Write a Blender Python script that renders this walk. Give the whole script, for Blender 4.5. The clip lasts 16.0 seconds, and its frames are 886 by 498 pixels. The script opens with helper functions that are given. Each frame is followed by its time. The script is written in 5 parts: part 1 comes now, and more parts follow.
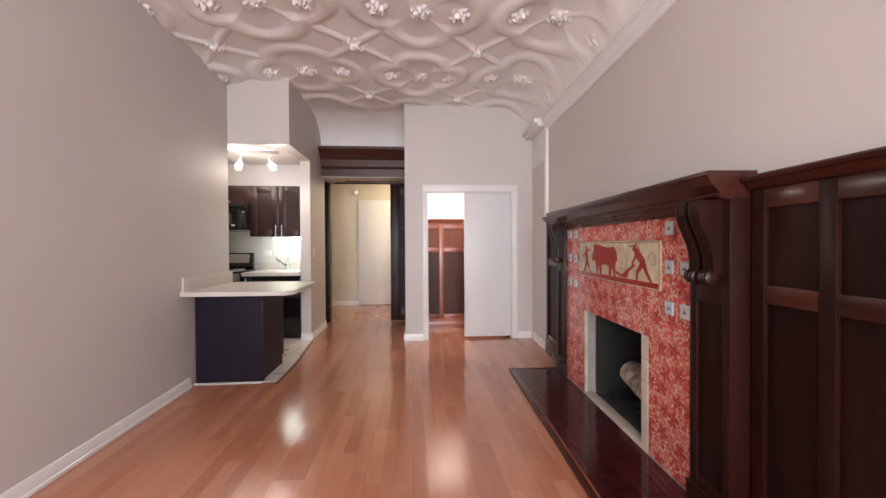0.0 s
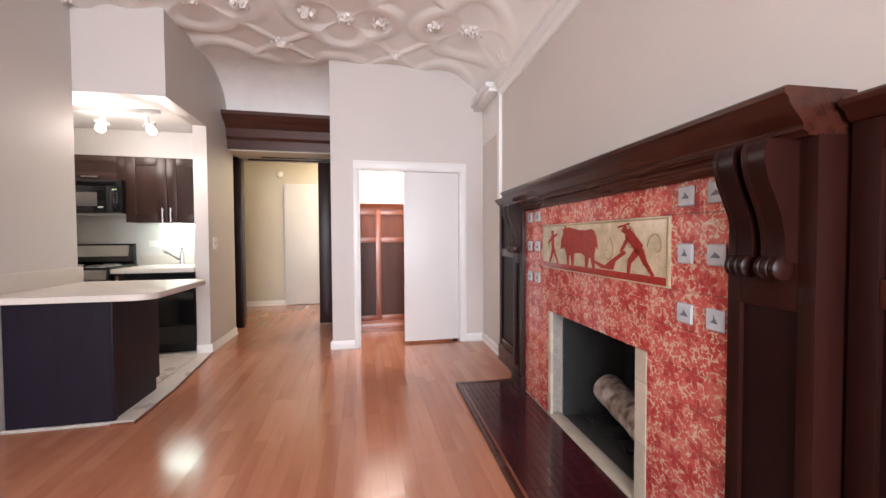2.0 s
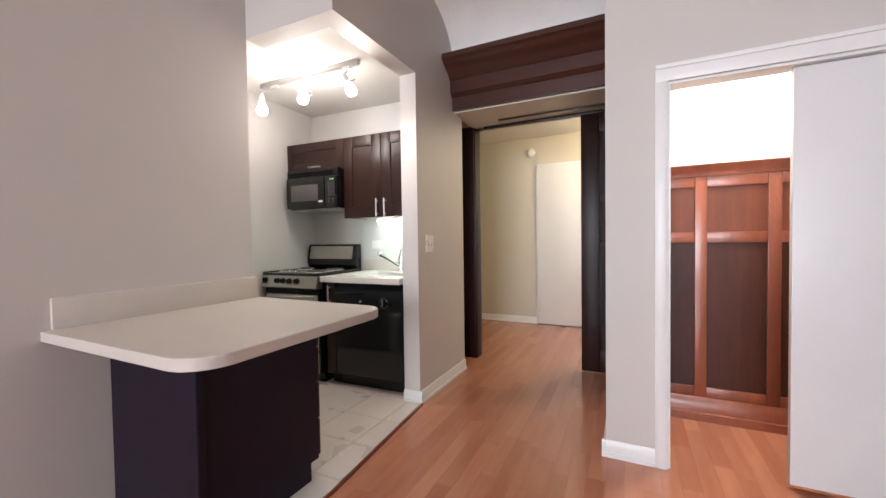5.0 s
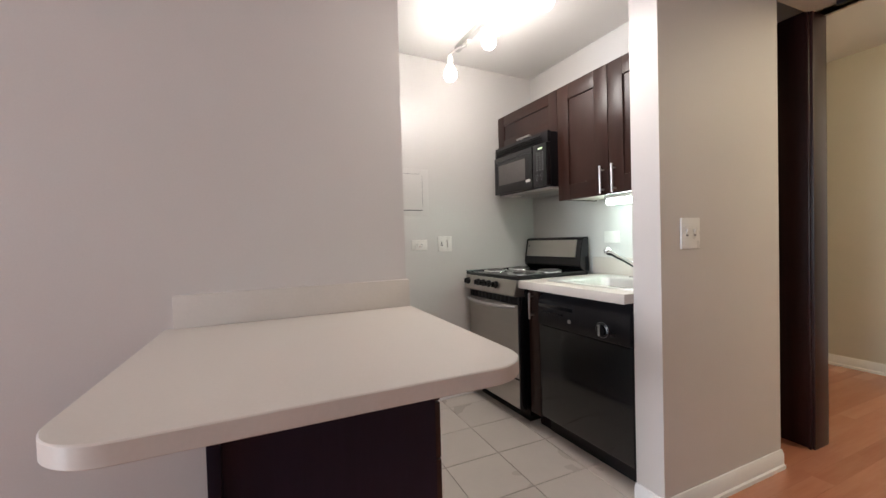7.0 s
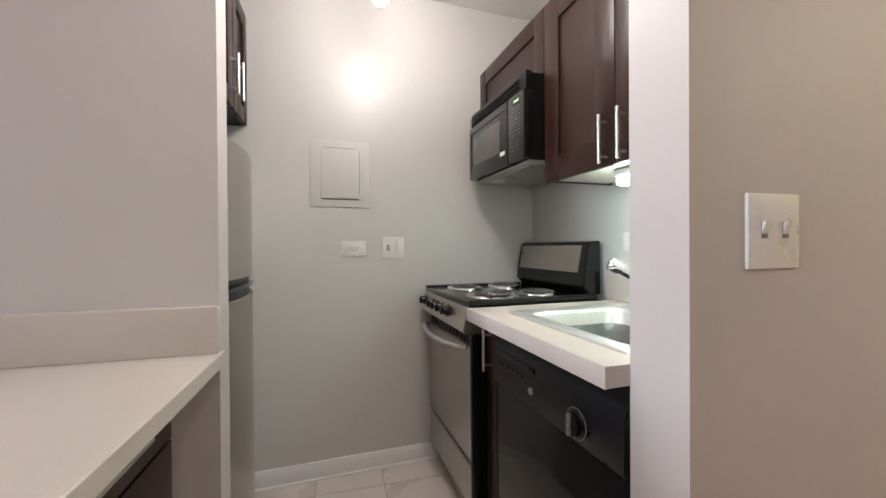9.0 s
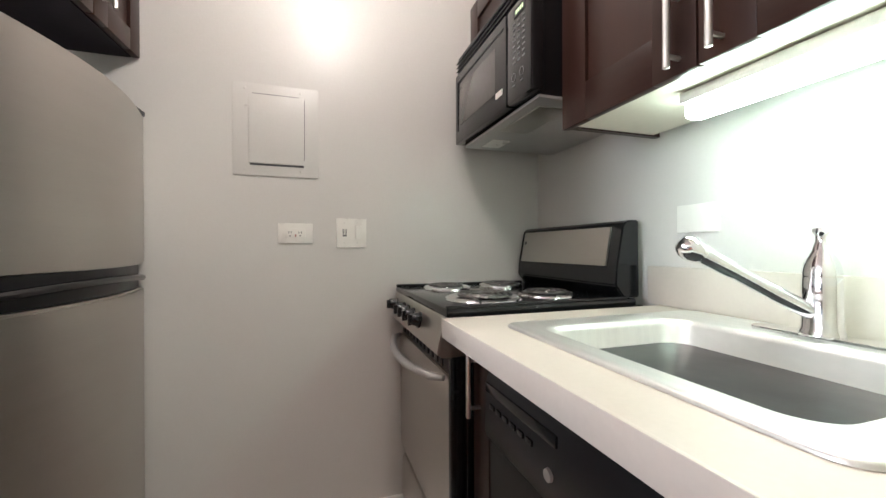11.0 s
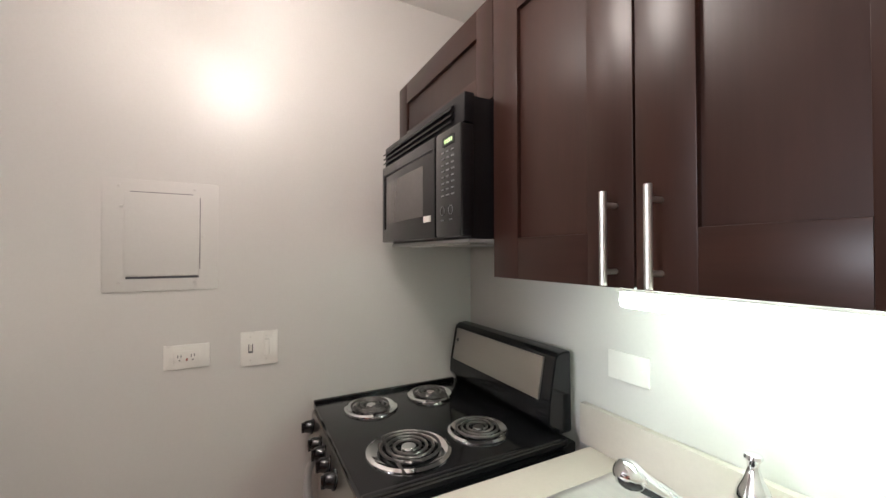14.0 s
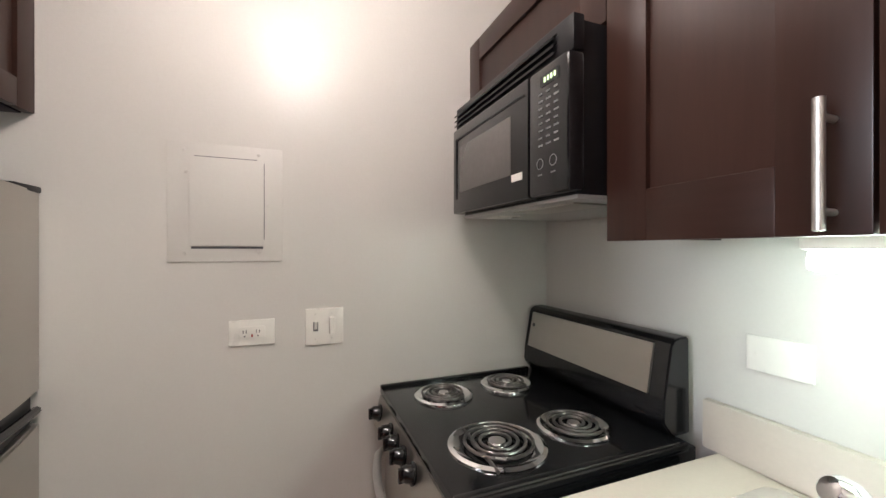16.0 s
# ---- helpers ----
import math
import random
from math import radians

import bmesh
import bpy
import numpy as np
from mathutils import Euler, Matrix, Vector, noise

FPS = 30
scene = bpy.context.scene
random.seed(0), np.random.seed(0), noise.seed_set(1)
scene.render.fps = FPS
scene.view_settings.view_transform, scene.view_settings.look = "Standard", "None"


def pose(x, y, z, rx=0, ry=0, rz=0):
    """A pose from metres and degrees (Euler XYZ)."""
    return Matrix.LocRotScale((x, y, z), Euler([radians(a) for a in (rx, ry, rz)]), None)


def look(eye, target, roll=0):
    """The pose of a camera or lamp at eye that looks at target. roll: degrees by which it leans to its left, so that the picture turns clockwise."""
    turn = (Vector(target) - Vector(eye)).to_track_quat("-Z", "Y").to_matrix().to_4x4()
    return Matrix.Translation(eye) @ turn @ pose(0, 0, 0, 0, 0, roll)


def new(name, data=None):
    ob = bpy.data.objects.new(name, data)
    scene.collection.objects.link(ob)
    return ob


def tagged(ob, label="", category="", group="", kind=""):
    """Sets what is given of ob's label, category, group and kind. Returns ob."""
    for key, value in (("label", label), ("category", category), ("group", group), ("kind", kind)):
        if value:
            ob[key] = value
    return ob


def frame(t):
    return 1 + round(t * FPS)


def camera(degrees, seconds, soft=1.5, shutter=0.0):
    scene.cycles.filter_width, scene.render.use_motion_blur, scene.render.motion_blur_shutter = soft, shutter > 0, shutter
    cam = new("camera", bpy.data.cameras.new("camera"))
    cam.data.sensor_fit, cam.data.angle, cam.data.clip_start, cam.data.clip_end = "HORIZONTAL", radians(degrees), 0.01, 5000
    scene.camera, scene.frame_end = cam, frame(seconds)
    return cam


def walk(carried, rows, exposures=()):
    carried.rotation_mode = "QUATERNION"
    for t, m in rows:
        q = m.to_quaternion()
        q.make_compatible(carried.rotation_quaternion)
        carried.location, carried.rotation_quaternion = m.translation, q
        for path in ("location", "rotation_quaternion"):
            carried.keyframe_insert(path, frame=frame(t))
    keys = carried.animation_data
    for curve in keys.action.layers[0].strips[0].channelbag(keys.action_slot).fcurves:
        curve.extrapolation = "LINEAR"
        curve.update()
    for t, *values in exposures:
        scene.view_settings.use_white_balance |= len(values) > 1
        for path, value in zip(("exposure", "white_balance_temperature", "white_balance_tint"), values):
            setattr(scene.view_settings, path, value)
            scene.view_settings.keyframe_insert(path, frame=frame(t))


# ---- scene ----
cam = camera(98.1, 16.0)
PATH = [
    (0, (1.019, 0.561, 1.27), (1.173, 2.555, 1.245), -0.3),
    (0.5, (1.084, 0.641, 1.238), (1.403, 2.615, 1.202), -0.4),
    (1, (1.157, 0.823, 1.196), (1.566, 2.78, 1.15), -0.5),
    (1.5, (1.205, 1.014, 1.193), (1.624, 2.969, 1.146), -0.4),
    (2, (1.225, 1.33, 1.201), (1.641, 3.286, 1.145), -0.3),
    (2.5, (1.249, 1.658, 1.211), (1.649, 3.617, 1.158), -0.2),
    (3, (1.274, 1.997, 1.237), (1.557, 3.976, 1.178), -0.5),
    (3.5, (1.233, 2.358, 1.215), (1.288, 4.357, 1.159), -0.4),
    (4, (1.162, 2.699, 1.212), (0.996, 4.691, 1.158), -0.3),
    (4.5, (1.135, 3.101, 1.195), (0.732, 5.059, 1.145), -0.4),
    (5, (1.028, 3.385, 1.196), (0.155, 5.184, 1.144), -0.8),
    (5.2, (0.945, 3.501, 1.201), (-0.085, 5.215, 1.147), -1.2),
    (7.5, (0.646, 4.648, 1.156), (-1.24, 5.313, 1.126), -1.1),
    (8, (0.535, 4.927, 1.158), (-1.373, 5.525, 1.146), -0.7),
    (8.5, (0.388, 5.139, 1.157), (-1.54, 5.672, 1.141), -0.7),
    (9, (0.146, 5.257, 1.14), (-1.783, 5.784, 1.126), -0.4),
    (11.5, (-0.351, 5.481, 1.072), (-2.276, 6.024, 1.077), -0.1),
    (12, (-0.366, 5.461, 1.217), (-2.289, 6.012, 1.233), 0.0),
    (12.5, (-0.375, 5.469, 1.313), (-2.281, 6.076, 1.327), -0.1),
    (13, (-0.379, 5.501, 1.372), (-2.24, 6.235, 1.4), -0.1),
    (13.5, (-0.391, 5.518, 1.424), (-2.213, 6.342, 1.451), -0.1),
    (14, (-0.425, 5.544, 1.444), (-2.238, 6.389, 1.471), -0.1),
    (14.5, (-0.447, 5.568, 1.463), (-2.255, 6.423, 1.488), -0.2),
    (15, (-0.495, 5.565, 1.46), (-2.303, 6.419, 1.484), -0.2),
    (15.5, (-0.556, 5.517, 1.388), (-2.371, 6.357, 1.408), -0.1),
    (16, (-0.602, 5.496, 1.373), (-2.495, 6.14, 1.372), -0.0),
]
EXPOSURES = [(0, 0.5, 6700, 15), (1, 0.75, 6600, 14), (3.5, 0.9, 6500, 13), (5.2, 0.70, 6250, 10), (7.5, 0.7, 6100, 9), (9.0, 0.72, 6050, 9), (11.5, 0.86, 6250, 10), (13, 0.66, 6350, 12), (14.5, 0.66, 6350, 12), (16, 0.82, 6350, 12)]
walk(cam, [(t, look(eye, target, roll)) for t, eye, target, roll in PATH], EXPOSURES)

# ---- light ----
world = bpy.data.worlds.new("sky")
scene.world = world
world.use_nodes = True
wn = world.node_tree
sky = wn.nodes.new("ShaderNodeTexSky")
sky.sky_type, sky.sun_disc, sky.sun_elevation, sky.sun_rotation = "NISHITA", False, radians(35), radians(140)
wn.links.new(sky.outputs[0], wn.nodes["Background"].inputs[0])
wn.nodes["Background"].inputs[1].default_value = 0.1


def lamp(name, kind, m, watts, colour, size=0.1, size_y=0.1):
    data = bpy.data.lights.new(name, kind)
    data.energy, data.color = watts, colour
    if kind == "AREA":
        data.shape, data.size, data.size_y = "RECTANGLE", size, size_y
    else:
        data.shadow_soft_size = size
    ob = new(name, data)
    ob.matrix_basis = m
    return ob


lamp("window_daylight", "AREA", pose(0.9, -2.86, 1.75, 90, 0, 0), 262, (0.86, 0.92, 1.0), 3.1, 1.95)
lamp("hall_lamp", "POINT", pose(1.15, 7.75, 2.40), 40, (1.0, 0.86, 0.60), 0.14)
lamp("closet_lamp", "POINT", pose(1.55, 6.02, 2.55), 58, (1.0, 0.92, 0.82), 0.06)
for watts, size, at in ((4.4, 0.04, (-1.470, 5.437, 2.19)), (13.0, 0.12, (-1.12, 5.50, 2.21))):
    lamp("track_bulb", "POINT", pose(*at), watts, (1.0, 0.90, 0.82), size)
spot = lamp("track_spot", "SPOT", look((-0.73, 5.60, 2.23), (0.0, 4.4, 0.9)), 27, (1.0, 0.90, 0.82), 0.04)
spot.data.spot_size, spot.data.spot_blend = radians(165), 0.5


# ---- materials ----
def nodes_of(name):
    m = bpy.data.materials.new(name)
    m.use_nodes = True
    t = m.node_tree
    return m, t, t.nodes["Principled BSDF"]


def node(t, kind, **kw):
    n = t.nodes.new(kind)
    for k, v in kw.items():
        n.inputs[k].default_value = v
    return n


def ramp(t, src, stops):
    r = t.nodes.new("ShaderNodeValToRGB")
    e = r.color_ramp.elements
    e[0].position, e[0].color = stops[0][0], (*stops[0][1], 1)
    e[1].position, e[1].color = stops[-1][0], (*stops[-1][1], 1)
    for p, c in stops[1:-1]:
        k = e.new(p)
        k.color = (*c, 1)
    t.links.new(src, r.inputs[0])
    return r.outputs[0]


def math_node(t, op, a, b=0.5):
    n = t.nodes.new("ShaderNodeMath")
    n.operation = op
    for i, v in enumerate((a, b)):
        if isinstance(v, (int, float)):
            n.inputs[i].default_value = v
        else:
            t.links.new(v, n.inputs[i])
    return n.outputs[0]


def mixed(t, fac, a, b, blend="MIX"):
    n = t.nodes.new("ShaderNodeMix")
    n.data_type, n.blend_type = "RGBA", blend
    for sock, v in ((n.inputs[0], fac), (n.inputs[6], a), (n.inputs[7], b)):
        if isinstance(v, (int, float)):
            sock.default_value = v
        elif isinstance(v, tuple):
            sock.default_value = (*v, 1)
        else:
            t.links.new(v, sock)
    return n.outputs[2]


def coords(t, stretch=(1, 1, 1), space="Object"):
    if space == "Position":
        src = t.nodes.new("ShaderNodeNewGeometry").outputs["Position"]
    else:
        src = t.nodes.new("ShaderNodeTexCoord").outputs["Object"]
    mp = t.nodes.new("ShaderNodeMapping")
    mp.inputs["Scale"].default_value = stretch
    t.links.new(src, mp.inputs[0])
    return mp.outputs[0]


def noise_tex(t, vec, scale, detail=4, w=None):
    n = t.nodes.new("ShaderNodeTexNoise")
    n.noise_dimensions = "4D" if w is not None else "3D"
    n.inputs["Scale"].default_value, n.inputs["Detail"].default_value = scale, detail
    t.links.new(vec, n.inputs["Vector"])
    if w is not None:
        t.links.new(w, n.inputs["W"])
    return n.outputs[0]


def bump(t, bsdf, height, strength, distance=0.002):
    b = node(t, "ShaderNodeBump", Strength=strength, Distance=distance)
    t.links.new(height, b.inputs["Height"])
    t.links.new(b.outputs[0], bsdf.inputs["Normal"])


def plain(name, col, rough=0.5, metal=0.0, var=0.1, scale=3.0, fine=60.0, relief=0.1, distance=0.001, stretch=(1, 1, 1), coat=0.0, rvar=0.12, rand=0.0, spec=0.5):
    """Colour with two scales of variation, uneven gloss and fine relief."""
    m, t, b = nodes_of(name)
    vec = coords(t, stretch)
    w = None
    if rand:
        info = t.nodes.new("ShaderNodeObjectInfo")
        w = math_node(t, "MULTIPLY", info.outputs["Random"], 40.0)
    big, small = noise_tex(t, vec, scale, 3, w), noise_tex(t, vec, fine, 4, w)
    both = math_node(t, "ADD", math_node(t, "MULTIPLY", big, 0.65), math_node(t, "MULTIPLY", small, 0.35))
    if rand:
        both = math_node(t, "ADD", both, math_node(t, "MULTIPLY", math_node(t, "SUBTRACT", info.outputs["Random"], 0.5), rand))
    lo, hi = tuple(c * (1 - var) for c in col), tuple(min(1, c * (1 + var)) for c in col)
    t.links.new(ramp(t, both, [(0.3, lo), (0.7, hi)]), b.inputs["Base Color"])
    r = math_node(t, "ADD", math_node(t, "MULTIPLY", math_node(t, "SUBTRACT", big, 0.5), rvar * 2), rough)
    t.links.new(r, b.inputs["Roughness"])
    b.inputs["Metallic"].default_value, b.inputs["Coat Weight"].default_value = metal, coat
    b.inputs["Coat Roughness"].default_value, b.inputs["Specular IOR Level"].default_value = 0.08, spec
    if relief:
        bump(t, b, small, relief, distance)
    return m


def wood(name, dark, light, rough, axis, coat=0.0, spec=0.5, piece=0.25, island=False, scale=1.0, rvar=0.06, relief=0.12):
    """Stained or varnished timber, the grain along one axis; each piece differs."""
    m, t, b = nodes_of(name)
    long = [9.0 * scale] * 3
    long[axis] = 0.7 * scale
    vec = coords(t, long)
    if island:
        rnd = t.nodes.new("ShaderNodeNewGeometry").outputs["Random Per Island"]
    else:
        rnd = t.nodes.new("ShaderNodeObjectInfo").outputs["Random"]
    w = math_node(t, "MULTIPLY", rnd, 60.0)
    grain, streak = noise_tex(t, vec, 2.2, 6, w), noise_tex(t, vec, 14.0, 3, w)
    blot = noise_tex(t, coords(t), 1.7, 3, w)
    g = math_node(t, "ADD", math_node(t, "MULTIPLY", grain, 0.45), math_node(t, "MULTIPLY", streak, 0.2))
    g = math_node(t, "ADD", g, math_node(t, "MULTIPLY", blot, 0.35))
    g = math_node(t, "ADD", g, math_node(t, "MULTIPLY", math_node(t, "SUBTRACT", rnd, 0.5), piece))
    t.links.new(ramp(t, g, [(0.28, dark), (0.72, light)]), b.inputs["Base Color"])
    t.links.new(math_node(t, "ADD", math_node(t, "MULTIPLY", math_node(t, "SUBTRACT", blot, 0.5), rvar * 2), rough), b.inputs["Roughness"])
    b.inputs["Coat Weight"].default_value, b.inputs["Coat Roughness"].default_value = coat, 0.12
    b.inputs["Specular IOR Level"].default_value = spec
    bump(t, b, grain, relief, 0.0006)
    return m


def glow(name, col, strength):
    m, t, b = nodes_of(name)
    b.inputs["Base Color"].default_value = (0.8, 0.8, 0.8, 1)
    b.inputs["Emission Color"].default_value, b.inputs["Emission Strength"].default_value = (*col, 1), strength
    return m


PAINT = plain("wall_paint", (0.55, 0.508, 0.475), 0.55, var=0.035, scale=1.2, fine=140, relief=0.22, distance=0.0012, rvar=0.05)
KITCHEN_PAINT = plain("kitchen_wall_paint", (0.585, 0.565, 0.54), 0.33, spec=0.40, var=0.03, scale=1.2, fine=120, relief=0.22, distance=0.0012, rvar=0.05)
# Wall paint again, with the hall lamp's yellow mixed into its colour.
WARM_LIT_PAINT = plain("warm_lit_wall_paint", (0.56, 0.51, 0.42), 0.55, var=0.035, scale=1.2, fine=140, relief=0.15, rvar=0.05)
WHITE = plain("white_trim_paint", (0.74, 0.72, 0.70), 0.35, var=0.04, scale=4, fine=90, relief=0.08)
DOOR_WHITE = plain("white_door_paint", (0.68, 0.665, 0.655), 0.4, var=0.03, scale=2, fine=120, relief=0.1)
PLASTER = plain("ceiling_plaster", (0.82, 0.785, 0.75), 0.6, var=0.05, scale=5, fine=70, relief=0.3, distance=0.002)
CEIL_WHITE = plain("flat_ceiling_paint", (0.72, 0.70, 0.67), 0.6, var=0.03, scale=2, fine=120, relief=0.12)
FLOOR = wood("floor_varnish", (0.355, 0.132, 0.070), (0.50, 0.215, 0.125), 0.19, 1, coat=0.3, piece=0.30, relief=0.04)
FLOOR_FAR = wood("floor_varnish_far", (0.355, 0.132, 0.070), (0.50, 0.215, 0.125), 0.19, 1, coat=0.3, piece=0.30, relief=0.04, island=True)
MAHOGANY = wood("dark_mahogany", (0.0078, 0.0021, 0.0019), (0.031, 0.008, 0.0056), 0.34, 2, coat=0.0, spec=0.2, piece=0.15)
# Same wood with grain along y; lit look of shelf and caps in its colour.
LIT_MAHOGANY_Y = wood("lit_mahogany_long", (0.021, 0.0055, 0.004), (0.085, 0.023, 0.013), 0.26, 1, coat=0.05, spec=0.3, piece=0.15)
PANEL_WOOD = wood("mahogany_panel", (0.0065, 0.002, 0.0019), (0.023, 0.0068, 0.0055), 0.42, 2, coat=0.0, spec=0.15, piece=0.2)
# Closet mahogany: same wood, its brighter light put into colour; lower panels darker.
RED_WOOD = wood("reddish_mahogany", (0.13, 0.030, 0.014), (0.27, 0.075, 0.035), 0.3, 2, coat=0.2, piece=0.2)
LIT_RED_PANEL = wood("lit_reddish_panel", (0.080, 0.024, 0.014), (0.18, 0.056, 0.030), 0.42, 2, coat=0.0, spec=0.2, piece=0.2, relief=0.05)
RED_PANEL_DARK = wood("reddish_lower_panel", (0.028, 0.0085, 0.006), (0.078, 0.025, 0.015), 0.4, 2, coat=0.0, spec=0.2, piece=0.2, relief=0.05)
LINTEL_WOOD = wood("lintel_mahogany", (0.030, 0.0085, 0.006), (0.095, 0.028, 0.017), 0.34, 0, coat=0.0, piece=0.15)
ESPRESSO = wood("espresso_cabinet", (0.015, 0.0064, 0.0048), (0.041, 0.0178, 0.0128), 0.30, 2, coat=0.0, spec=0.28, piece=0.1, rvar=0.02, relief=0.004)
ESPRESSO_X = wood("espresso_cabinet_wide", (0.015, 0.0064, 0.0048), (0.041, 0.0178, 0.0128), 0.30, 0, coat=0.0, spec=0.28, piece=0.1, rvar=0.02, relief=0.004)
BAR_WOOD = wood("bar_cabinet_veneer", (0.006, 0.0036, 0.0085), (0.015, 0.009, 0.019), 0.45, 2, coat=0.0, spec=0.22, piece=0.1)
INSIDE = plain("cabinet_underside", (0.62, 0.58, 0.50), 0.5, var=0.05)
LAMINATE = plain("beige_laminate", (0.54, 0.485, 0.43), 0.36, var=0.05, scale=5, fine=120, relief=0.0)
BLACK = plain("black_enamel", (0.008, 0.008, 0.009), 0.13, var=0.2, scale=6, fine=200, relief=0.02, rvar=0.05)
BLACK_MATT = plain("black_plastic", (0.009, 0.0085, 0.010), 0.34, spec=0.3, var=0.2, scale=8, fine=220, relief=0.06)
DARK_GLASS = plain("smoked_glass", (0.10, 0.092, 0.088), 0.12, var=0.15, relief=0.0, rvar=0.04)
STEEL = plain("brushed_steel", (0.50, 0.475, 0.44), 0.30, 1.0, var=0.03, scale=1.5, fine=20, relief=0.02, distance=0.0002, stretch=(1, 1, 24), rvar=0.04)
SINK_STEEL = plain("sink_steel", (0.76, 0.745, 0.72), 0.40, 0.82, var=0.06, scale=6, fine=40, relief=0.05, distance=0.0004, stretch=(1, 12, 1), rvar=0.08)
NICKEL = plain("satin_nickel", (0.66, 0.64, 0.61), 0.40, 1.0, var=0.05, scale=20, fine=200, relief=0.03)
CHROME = plain("chrome", (0.82, 0.82, 0.83), 0.10, 1.0, var=0.03, scale=10, relief=0.0, rvar=0.02)
COIL = plain("burner_coil", (0.17, 0.16, 0.155), 0.34, 0.9, var=0.3, scale=40)
SILVER_PLASTIC = plain("silver_plastic", (0.42, 0.41, 0.40), 0.33, 0.5, var=0.06)
FLOOR_TILE = plain("cream_floor_tile", (0.60, 0.545, 0.49), 0.30, var=0.035, scale=3, fine=30, relief=0.0, rand=0.12)
FLOOR_GROUT = plain("floor_tile_grout", (0.40, 0.365, 0.325), 0.85, var=0.15, scale=30)
PLANK_BED = plain("plank_joint", (0.10, 0.045, 0.03), 0.8, var=0.2, scale=30)
GROUT = plain("grout", (0.30, 0.27, 0.24), 0.85, var=0.2, scale=30)
CREAM_TILE = plain("cream_glazed_tile", (0.52, 0.46, 0.37), 0.2, var=0.12, scale=10, rand=0.3)
HEARTH_TILE = plain("oxblood_hearth_tile", (0.045, 0.007, 0.009), 0.14, var=0.3, scale=12, relief=0.1, rand=0.5)
SOOT = plain("sooty_firebrick", (0.022, 0.022, 0.022), 0.85, var=0.5, scale=7, relief=0.5, distance=0.004)
IRON = plain("wrought_iron", (0.012, 0.012, 0.013), 0.55, 0.4, var=0.3, scale=20)
PLATE = plain("white_switch_plate", (0.74, 0.72, 0.68), 0.3, var=0.03, scale=20, relief=0.0)
INK = plain("dark_grey_marking", (0.10, 0.10, 0.11), 0.5, var=0.1)
PALE_INK = plain("pale_marking", (0.17, 0.17, 0.17), 0.5, var=0.1)
RUBBER = plain("black_rubber", (0.01, 0.01, 0.01), 0.7)
FRIEZE_CREAM = plain("frieze_cream_glaze", (0.50, 0.41, 0.28), 0.22, var=0.25, scale=16, fine=70, relief=0.15)
FRIEZE_LINE = plain("frieze_ochre_line", (0.33, 0.26, 0.15), 0.25, var=0.2)
FRIEZE_RED = plain("frieze_red_glaze", (0.30, 0.028, 0.022), 0.2, var=0.2, scale=30)
DELFT = plain("white_delft_glaze", (0.46, 0.49, 0.52), 0.14, var=0.06, scale=20)
DELFT_BLUE = plain("delft_blue_painting", (0.14, 0.16, 0.20), 0.2, var=0.4, scale=60)
CLOCK_GREEN = glow("green_display", (0.45, 0.85, 0.15), 0.7)
BULB = glow("lamp_bulb_glow", (1.0, 0.90, 0.82), 20.0)
SHADED_BULB = glow("shaded_bulb_glow", (1.0, 0.90, 0.82), 9.0)
TUBE = glow("fluorescent_glow", (0.80, 1.0, 0.86), 24.0)


